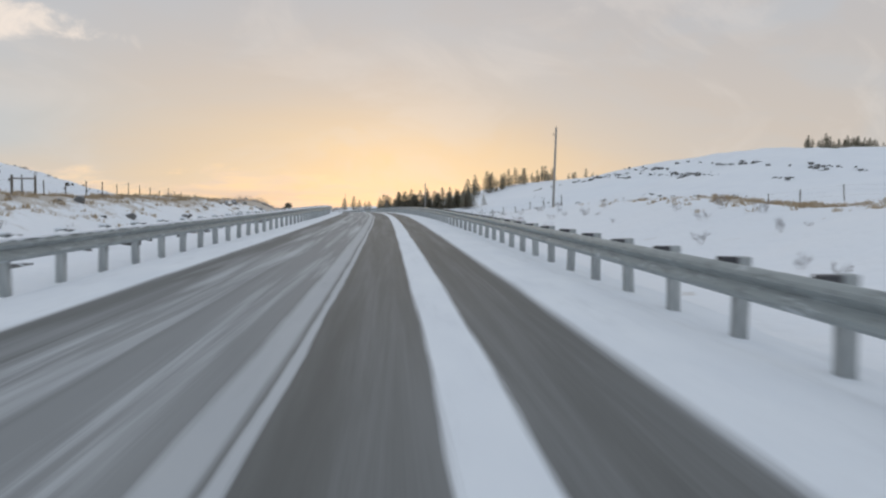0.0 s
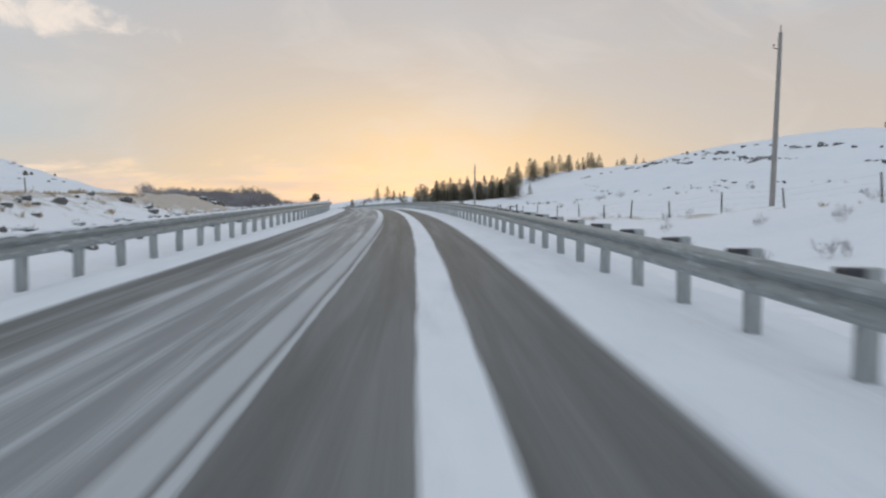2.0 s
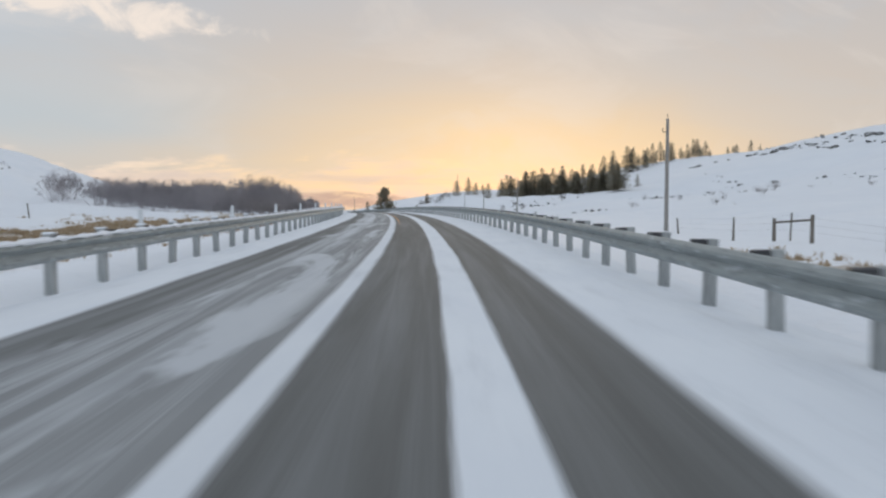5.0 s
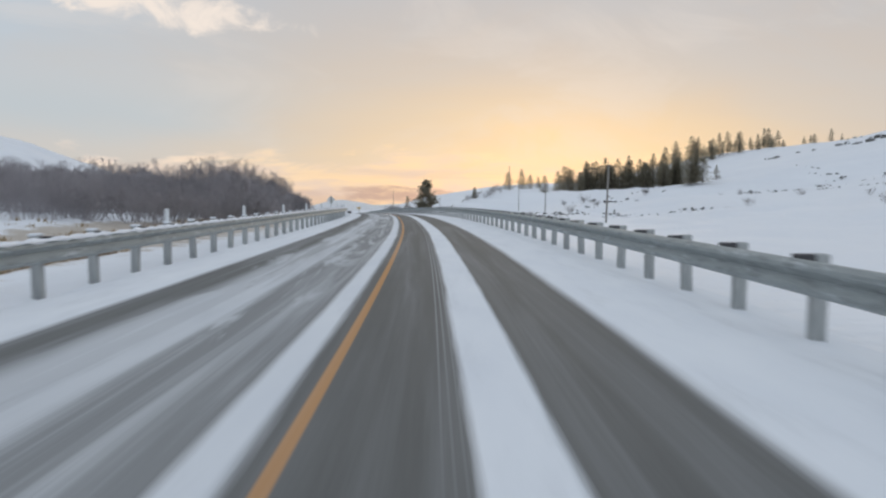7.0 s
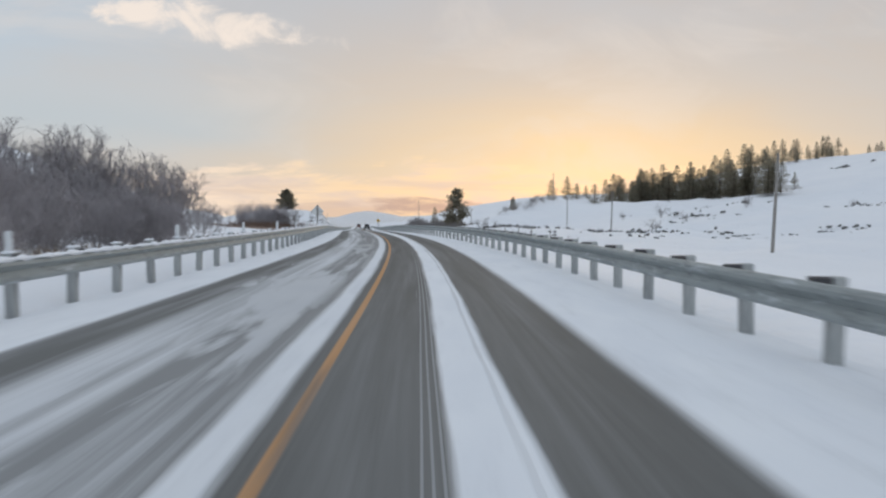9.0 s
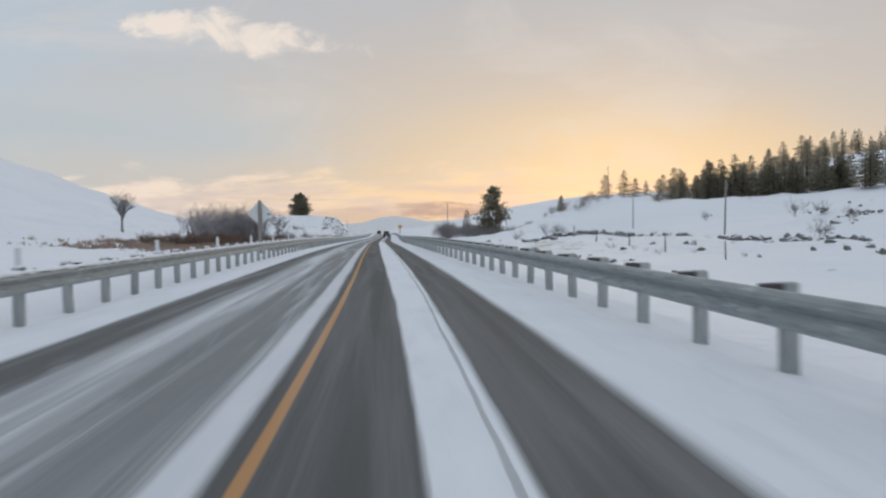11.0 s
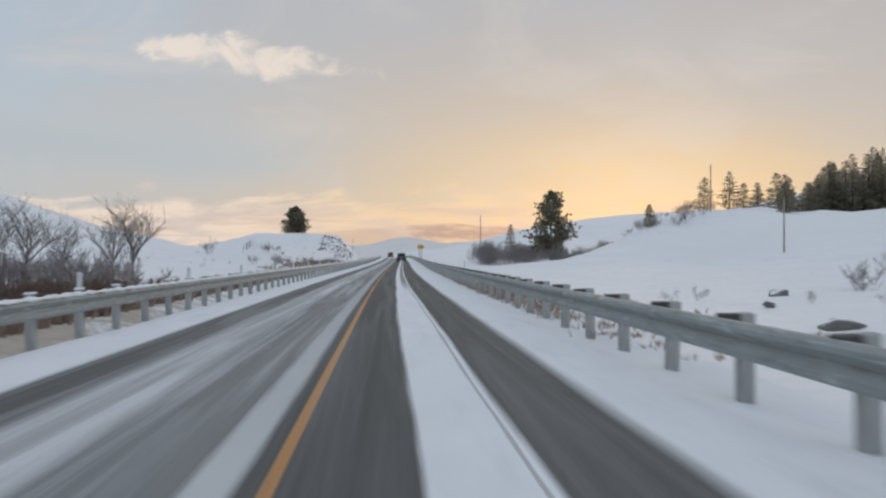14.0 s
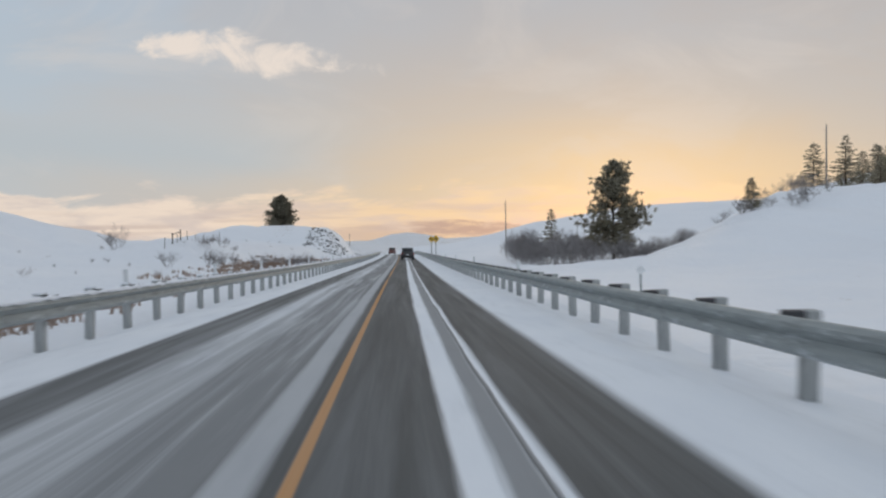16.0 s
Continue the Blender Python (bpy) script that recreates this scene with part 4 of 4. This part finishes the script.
tufts("dry_grass", scatter(6200, (30, 22, 18, 2.0), (50, -21, 28, 2.6), (50, -19, 28, 2.6), (120, -22, 5, 2.0), (190, -11.5, 14, 1.4), (152, -18, 13, 3.0), (152, -19, 13, 3.0), (124, 10, 6, 1.3)), 0.24, "straw-coloured dry grass sticking out of the snow")
tufts("brown_brush", [q for q in scatter(11500, (332, -7.9, 15, 0.7), (330, -8.2, 16, 0.8), (325, -12, 12, 3.5), (322, -9, 10, 2.0), (307, -14, 8, 4.0), (336, -12, 9, 3.0), (445, -13, 16, 2.2), (345, -9, 10, 1.6)) if q[1] < -6.9 and (q[0] > 291 or int(q[0] * 97) % 9 == 0)], 0.34, "rust-brown dead weeds in a roadside ditch", make_needles("rusty_weeds", (0.29, 0.225, 0.195), (0.46, 0.37, 0.31)))


# ---------------------------------------------------------------- poles, fences, signs, rocks
def utility_pole(s, lat, tall, lean=0.0):
    ob = holder("utility_pole", stand(s, lat, 0, 1, 0, lean), "weathered single wooden utility pole standing in snow", "utility pole", "roadside utility poles")
    p = Sticks()
    p.stick([Vector((0, 0, -0.6)), Vector((0, 0, tall * 0.5)), Vector((0, 0, tall))], [0.15, 0.13, 0.10], 10)
    part("pole", p.mesh("pole", POLE_WOOD), ob)
    q = Sticks()
    q.stick([Vector((0, 0, tall)), Vector((0, 0, tall + 0.35))], [0.025, 0.025], 6)
    part("top_pin", q.mesh("top_pin", WIRE), ob)
    q = Sticks()
    q.stick([Vector((-0.08, 0, tall - 0.9)), Vector((-0.34, 0, tall - 0.85)), Vector((-0.34, 0, tall - 0.65))], [0.03, 0.03, 0.05], 6)
    part("bracket", q.mesh("bracket", WIRE), ob)


for s_, l_, h_, k_ in ((82.5, 19.6, 9.3, 1.6), (160, 17.6, 7.6, 0), (257, 31.9, 8.2, 2.0), (348, 50.9, 8.4, 1.5), (427, 64.5, 8.7, 0), (473, 72.4, 11.0, 0), (519, 25.2, 12.5, 0), (704, -16, 10.5, 0), (590, 60, 9, 0)):
    utility_pole(s_, l_, h_, k_)


def fence(first, last, lat, gap, label, rail=None):
    ob = holder("fence", stand(first, lat), label, "fence")
    back = ob.matrix_basis.inverted()
    r_ = random.Random(int(first * 10 + lat))
    tops = []
    s = first
    while s <= last:
        tall = r_.uniform(0.95, 1.3)
        p = Sticks()
        tip = Vector((r_.uniform(-0.09, 0.09), r_.uniform(-0.09, 0.09), tall))
        p.stick([Vector((0, 0, -0.3)), tip], [0.058 * r_.uniform(0.6, 1.3), 0.042], 6)
        m = back @ stand(s, lat)
        part("fence_post", p.mesh("fence_post", WOOD), ob, "", m)
        tops.append((m, tall))
        s += gap * r_.uniform(0.85, 1.15)
    for k in range(3):
        w = Sticks()
        pts = [m @ Vector((0, 0, t * (0.4 + 0.26 * k))) for m, t in tops]
        w.stick(pts, [0.0025] * len(pts), 3)
        part("wire", w.mesh("wire", WIRE), ob)
    if rail is not None:
        for s in rail:
            a, b = back @ stand(s, lat) @ Vector((0, 0, 0.98)), back @ stand(s + 3.2, lat) @ Vector((0, 0, 1.0))
            q = Sticks()
            q.stick([a, b], [0.05, 0.05], 6)
            part("brace_rail", q.mesh("brace_rail", WOOD), ob)
            for g in (s, s + 3.2):
                q = Sticks()
                q.stick([Vector((0, 0, -0.3)), Vector((0, 0, 1.2))], [0.09, 0.08], 6)
                part("brace_post", q.mesh("brace_post", WOOD), ob, "", back @ stand(g, lat))


fence(8, 66, 31, 4.6, "old wooden post and wire fence on a grassy bank")
fence(70, 158, 17.0, 6.6, "wooden post and wire fence across snowy pasture", (133.4, 141.6))
fence(34, 96, -23.5, 3.6, "leaning wooden fence posts along a snowy bank top", (48,))
fence(112, 170, -27, 5.5, "sparse wooden fence posts across a snowy meadow")
fence(286, 335, 21, 8.5, "sparse wooden fence posts on a rocky slope")
fence(436, 462, -25.0, 4.5, "leaning fence posts on the side of a snowy mound", (439,))


def rock_mesh(seed):
    r_ = random.Random(seed)
    bm = bmesh.new()
    for _ in range(15):
        v = rand_dir(r_)
        bm.verts.new(Vector((v.x * 0.62, v.y * 0.5, v.z * 0.42)) * r_.uniform(0.75, 1.15))
    hull = bmesh.ops.convex_hull(bm, input=bm.verts[:])
    bmesh.ops.delete(bm, geom=[v for v in hull["geom_interior"] if isinstance(v, bmesh.types.BMVert)], context="VERTS")
    bmesh.ops.bevel(bm, geom=bm.edges[:], offset=0.025, segments=1, affect="EDGES")
    for v in bm.verts:
        v.co += 0.05 * Vector((noise.noise(v.co * 5), noise.noise(v.co * 5 + Vector((9, 0, 0))), noise.noise(v.co * 5 + Vector((0, 9, 0)))))
    me = bpy.data.meshes.new("rock")
    bm.to_mesh(me)
    bm.free()
    me.materials.append(ROCK)
    return me


ROCKS = [rock_mesh(k) for k in range(8)]


def rock(s, lat, size, group="scattered rocks"):
    m = stand(s, lat, rng.uniform(0, 360), size, 0.06 * size) @ Matrix.Diagonal((1, rng.uniform(0.6, 1), rng.uniform(0.75, 1.25), 1))
    tagged(new("rock", ROCKS[rng.randrange(8)]), "dark rough boulder poking out of the snow", "rock", group).matrix_basis = m


ledge = Sticks()


def outcrop(s, lat, size):
    """One stone more in the joined ledges."""
    m = stand(s, lat, rng.uniform(0, 360), size, 0.04 * size) @ Matrix.Diagonal((1, 0.8, rng.uniform(0.6, 1.0), 1))
    me = ROCKS[rng.randrange(8)]
    i = len(ledge.v)
    ledge.v += [m @ v.co for v in me.vertices]
    ledge.f += [tuple(i + q for q in p.vertices) for p in me.polygons]


rock(322, 17.1, 1.5)
rock(326, 10.5, 1.1)
plant("shrub", BUSH[0], ST, stand(336, 17.9, 0, 0.95), "rounded leafless bush in a snowy hollow", "shrub")
plant("shrub", BUSH[2], ST, stand(344, 25.9, 0, 0.9), "rounded leafless bush in a snowy hollow", "shrub")
plant("shrub", BUSH[1], ST, stand(325, 19.5, 0, 1.25), "leafless shrub growing against a boulder", "shrub")
plant("shrub", BUSH[2], ST, stand(416, 78.8, 0, 1.5), SHRUB, "shrub", "hillside shrubs")
for k in range(185):
    g = rng.choice((rng.random(), rng.gauss(0.06, 0.07), rng.gauss(0.5, 0.12)))
    rock(325 - 8 * g + rng.gauss(0, 0.7), 22 + 36 * g + rng.gauss(0, 0.6), rng.uniform(0.5, 1.35), "low row of rocks")
for k in range(28):
    rock(rng.uniform(279, 297), rng.uniform(8.5, 16), rng.uniform(0.25, 0.7))
for k in range(45):
    rock(rng.uniform(288, 335), rng.uniform(9, 40), rng.uniform(0.4, 1.1))
for k in range(75):
    g = rng.random()
    outcrop(328 + 30 * g + rng.gauss(0, 3), 57 + 26 * g + rng.gauss(0, 4.5), rng.uniform(0.4, 1.3))
for k in range(60):
    g = rng.random()
    outcrop(372 + 60 * g + rng.gauss(0, 4), 138 - 10 * g + rng.gauss(0, 3), rng.uniform(0.5, 1.5))
for k in range(240):
    outcrop(551 + rng.uniform(0, 27), -13.5 - rng.uniform(0, 11), rng.uniform(0.35, 1.0))
for k in range(95):
    g = rng.random()
    outcrop(374 - 24 * g + rng.gauss(0, 3), 112 + 48 * g + rng.gauss(0, 3.5), rng.uniform(0.4, 1.5))
for k in range(100):
    rock(rng.uniform(5, 112), -10 - rng.uniform(0, 6), rng.uniform(0.25, 0.85), "bank rocks")
for k in range(120):
    # a broken ledge across the pasture slope
    g = rng.random()
    outcrop(300 - 9 * g + rng.gauss(0, 3.0), 47 + 24 * g + rng.gauss(0, 2.5), rng.uniform(0.25, 0.9))
for k in range(110):
    outcrop(rng.uniform(205, 285), -58 - 72 * rng.random(), rng.uniform(0.3, 1.1))
for k in range(34):
    # ledges that break through the snow along the hill
    s0, l0 = (rng.uniform(300, 640), rng.gauss(318, 24)) if k < 25 else (rng.uniform(260, 520), rng.gauss(205, 10))
    run = rng.uniform(8, 34)
    for j in range(rng.randrange(5, 13)):
        g = rng.uniform(-1, 1)
        outcrop(s0 + g * run, l0 + rng.gauss(0, 1.2) + 3 * g, rng.uniform(0.9, 2.6) * (1.7 if k < 25 else 0.9))
tagged(new("rock_ledges", ledge.mesh("rock_ledges", ROCK)), "dark rock ledges breaking through hillside snow", "rocks", kind="stuff")
tufts("rail_weeds", [q for q in scatter(480, (336, 3.9, 9, 0.30), (341, 4.3, 8, 0.45)) if 3.45 < q[1] < 5.2 and 318 < q[0] < 358], 0.12, "rust-brown dead weeds below the guardrail", make_needles("rail_weed_stems", (0.30, 0.245, 0.205), (0.46, 0.385, 0.33)))
tufts("ditch_grass", [q for q in scatter(1500, (338, 5.6, 8, 0.6), (338, 6.8, 9, 1.0), (200, -9.5, 22, 1.2)) if not -8.2 < q[1] < 4.8], 0.26, "pale brown dead grass behind the guardrail", make_needles("ditch_straw", (0.25, 0.20, 0.155), (0.44, 0.36, 0.285)))


# ---------------------------------------------------------------- signs and the vehicle ahead
YELLOW = plain("sign_yellow", (0.62, 0.36, 0.03), (0.72, 0.44, 0.05), 3.0, 0.5)
SIGN_BACK = plain("bare_aluminium", (0.66, 0.67, 0.66), (0.78, 0.78, 0.76), 3.0, 0.5, 0.2)
BLACK = plain("black_paint", (0.015, 0.015, 0.016), (0.03, 0.03, 0.03), 5.0, 0.5)


def flat_shape(name, points, thick, mat):
    """A plate in the x-z plane, thick along y."""
    k = len(points)
    v = [(x, -thick / 2, z) for x, z in points] + [(x, thick / 2, z) for x, z in points]
    f = [tuple(range(k)), tuple(range(2 * k - 1, k - 1, -1))] + [(j, j + k, (j + 1) % k + k, (j + 1) % k) for j in range(k)]
    return mesh_of(name, v, f, mat)


def warning_sign(s, lat, size, high):
    ob = holder("warning_sign", stand(s, lat, 6), "yellow diamond road warning sign on a wooden post", "road sign", "warning signs")
    part("sign_post", box_mesh("sign_post", 0.10, 0.10, high + 0.9, WOOD, 0.01, (0, 0.08, -0.5)), ob)
    d = size * 0.707
    part("sign_panel", flat_shape("sign_panel", [(0, -d), (d, 0), (0, d), (-d, 0)], 0.012, YELLOW), ob, "", Matrix.Translation((0, 0.02, high)))
    arrow = [(0.10, -0.42), (0.22, -0.42), (0.22, 0.12), (-0.10, 0.12), (-0.10, 0.26), (-0.36, 0.06), (-0.10, -0.14), (-0.10, 0.0), (0.10, 0.0)]
    part("arrow", flat_shape("arrow", [(x * size, z * size) for x, z in arrow], 0.004, BLACK), ob, "", Matrix.Translation((0, 0.009, high)))


warning_sign(463, 4.7, 0.80, 3.0)
warning_sign(474, 4.5, 0.80, 3.1)

board = holder("sign", stand(287.5, -6.9), "back of a diamond road sign on a square timber post", "road sign")
part("sign_post", box_mesh("sign_post", 0.17, 0.17, 3.70, POLE_WOOD, 0.012, (0, 0, -0.6)), board)
part("sign_panel", flat_shape("sign_panel", [(0, -0.76), (0.76, 0), (0, 0.76), (-0.76, 0)], 0.012, SIGN_BACK), board, "unpainted back of the diamond panel", Matrix.Translation((0, 0.095, 2.36)))
part("bracket", box_mesh("bracket", 0.20, 0.03, 0.06, BLACK, 0.005), board, "dark bolted bracket", Matrix.Translation((0.5, 0.075, 2.26)))

PAINT = plain("dusty_car_paint", (0.045, 0.045, 0.048), (0.085, 0.083, 0.08), 1.5, 0.45)
GLASS = plain("tinted_glass", (0.010, 0.011, 0.013), (0.016, 0.017, 0.02), 2.0, 0.12)
TYRE = plain("tyre_rubber", (0.018, 0.018, 0.019), (0.04, 0.04, 0.04), 6.0, 0.85)
ALLOY = plain("dull_alloy", (0.30, 0.30, 0.31), (0.42, 0.42, 0.43), 4.0, 0.4, 0.7)
RED = plain("red_lens", (0.30, 0.015, 0.012), (0.42, 0.03, 0.02), 5.0, 0.3)


def loft(name, rings, mat, bevel=0.05):
    """A body through rectangles (y, half width, low z, high z)."""
    bm = bmesh.new()
    loops = []
    for y, w, lo, hi in rings:
        loops.append([bm.verts.new(c) for c in ((-w, y, lo), (w, y, lo), (w, y, hi), (-w, y, hi))])
    for a, b in zip(loops, loops[1:]):
        for j in range(4):
            bm.faces.new((a[j], a[(j + 1) % 4], b[(j + 1) % 4], b[j]))
    bm.faces.new(loops[0][::-1])
    bm.faces.new(loops[-1])
    bmesh.ops.recalc_face_normals(bm, faces=bm.faces[:])
    bmesh.ops.bevel(bm, geom=[e for e in bm.edges if e.calc_face_angle(0) > 0.3], offset=bevel, segments=2, affect="EDGES")
    me = bpy.data.meshes.new(name)
    bm.to_mesh(me)
    bm.free()
    me.materials.append(mat)
    return me


def wheel_mesh(name, radius, width, mat, hole=0.0):
    bm = bmesh.new()
    bmesh.ops.create_cone(bm, cap_ends=True, segments=24, radius1=radius, radius2=radius, depth=width, matrix=Matrix.Rotation(math.pi / 2, 4, "Y"))
    bmesh.ops.bevel(bm, geom=[e for e in bm.edges if e.calc_face_angle(0) > 1], offset=width * 0.18, segments=2, affect="EDGES")
    me = bpy.data.meshes.new(name)
    bm.to_mesh(me)
    bm.free()
    me.materials.append(mat)
    return me


def car(m, label, paint, roof_snow=False):
    ob = holder("car", m, label, "car")
    body = part("body", loft("body", [(-2.30, 0.86, 0.42, 0.98), (-2.2, 0.93, 0.32, 1.06), (1.1, 0.94, 0.32, 1.05), (2.1, 0.90, 0.34, 0.95), (2.34, 0.80, 0.42, 0.80)], paint, 0.07), ob)
    cabin = part("cabin", loft("cabin", [(-2.12, 0.82, 1.0, 1.10), (-1.85, 0.74, 1.0, 1.76), (0.2, 0.74, 1.0, 1.80), (1.15, 0.80, 1.0, 1.08)], paint, 0.06), ob)
    part("rear_window", flat_shape("rear_window", [(-0.62, 0.0), (0.62, 0.0), (0.54, 0.42), (-0.54, 0.42)], 0.02, GLASS), cabin, "dark tinted rear window", pose(0, -2.075, 1.20, -22))
    part("windscreen", flat_shape("windscreen", [(-0.66, 0.0), (0.66, 0.0), (0.58, 0.86), (-0.58, 0.86)], 0.02, GLASS), cabin, "dark sloping windscreen", pose(0, 0.98, 1.22, 53))
    for sx in (-1, 1):
        part("side_window", flat_shape("side_window", [(-1.5, 0.0), (0.9, 0.0), (0.25, 0.5), (-1.4, 0.5)], 0.02, GLASS), cabin, "", pose(sx * 0.80, -0.2, 1.12, 0, -sx * 8, 90))
        part("tail_light", box_mesh("tail_light", 0.16, 0.06, 0.34, RED, 0.02), body, "red tail light", Matrix.Translation((sx * 0.80, -2.26, 0.74)))
        part("headlight", box_mesh("headlight", 0.30, 0.08, 0.14, REFLECT, 0.02), body, "pale headlight lens", Matrix.Translation((sx * 0.62, 2.28, 0.66)))
        for y in (-1.42, 1.42):
            wheel = part("wheel", wheel_mesh("tyre", 0.36, 0.24, TYRE), ob, "", Matrix.Translation((sx * 0.80, y, 0.36)))
            part("rim", wheel_mesh("rim", 0.22, 0.25, ALLOY), wheel)
    part("bumper", loft("bumper", [(-2.40, 0.84, 0.36, 0.58), (-2.26, 0.92, 0.34, 0.60)], BLACK, 0.03), ob)
    part("number_plate", box_mesh("number_plate", 0.32, 0.02, 0.16, REFLECT, 0.005), body, "pale blank plate", Matrix.Translation((0, -2.315, 0.70)))
    if roof_snow:
        part("roof_snow", loft("roof_snow", [(-1.80, 0.60, 1.74, 1.83), (-0.8, 0.64, 1.74, 1.86), (0.15, 0.60, 1.74, 1.82)], SNOW, 0.03), ob, "thin crust of snow on the roof")


car(stand(462, 0.45), "dark sport utility vehicle driving away on the snowy lane", PAINT, True)
car(stand(548, -2.5, 180), "dark red car coming up the far lane of the highway", plain("dull_red_paint", (0.10, 0.025, 0.02), (0.16, 0.05, 0.04), 1.5, 0.45))

# a small reflector on a stake behind the right rail
stake = holder("delineator", stand(372, 6.0), "white diamond reflector on a thin steel stake", "road marker")
part("stake", box_mesh("stake", 0.05, 0.03, 1.3, STEEL, 0.005, (0, 0, -0.4)), stake)
part("reflector", flat_shape("reflector", [(0, -0.13), (0.13, 0), (0, 0.13), (-0.13, 0)], 0.012, REFLECT), stake, "white diamond reflector", Matrix.Translation((0, -0.025, 0.90)))
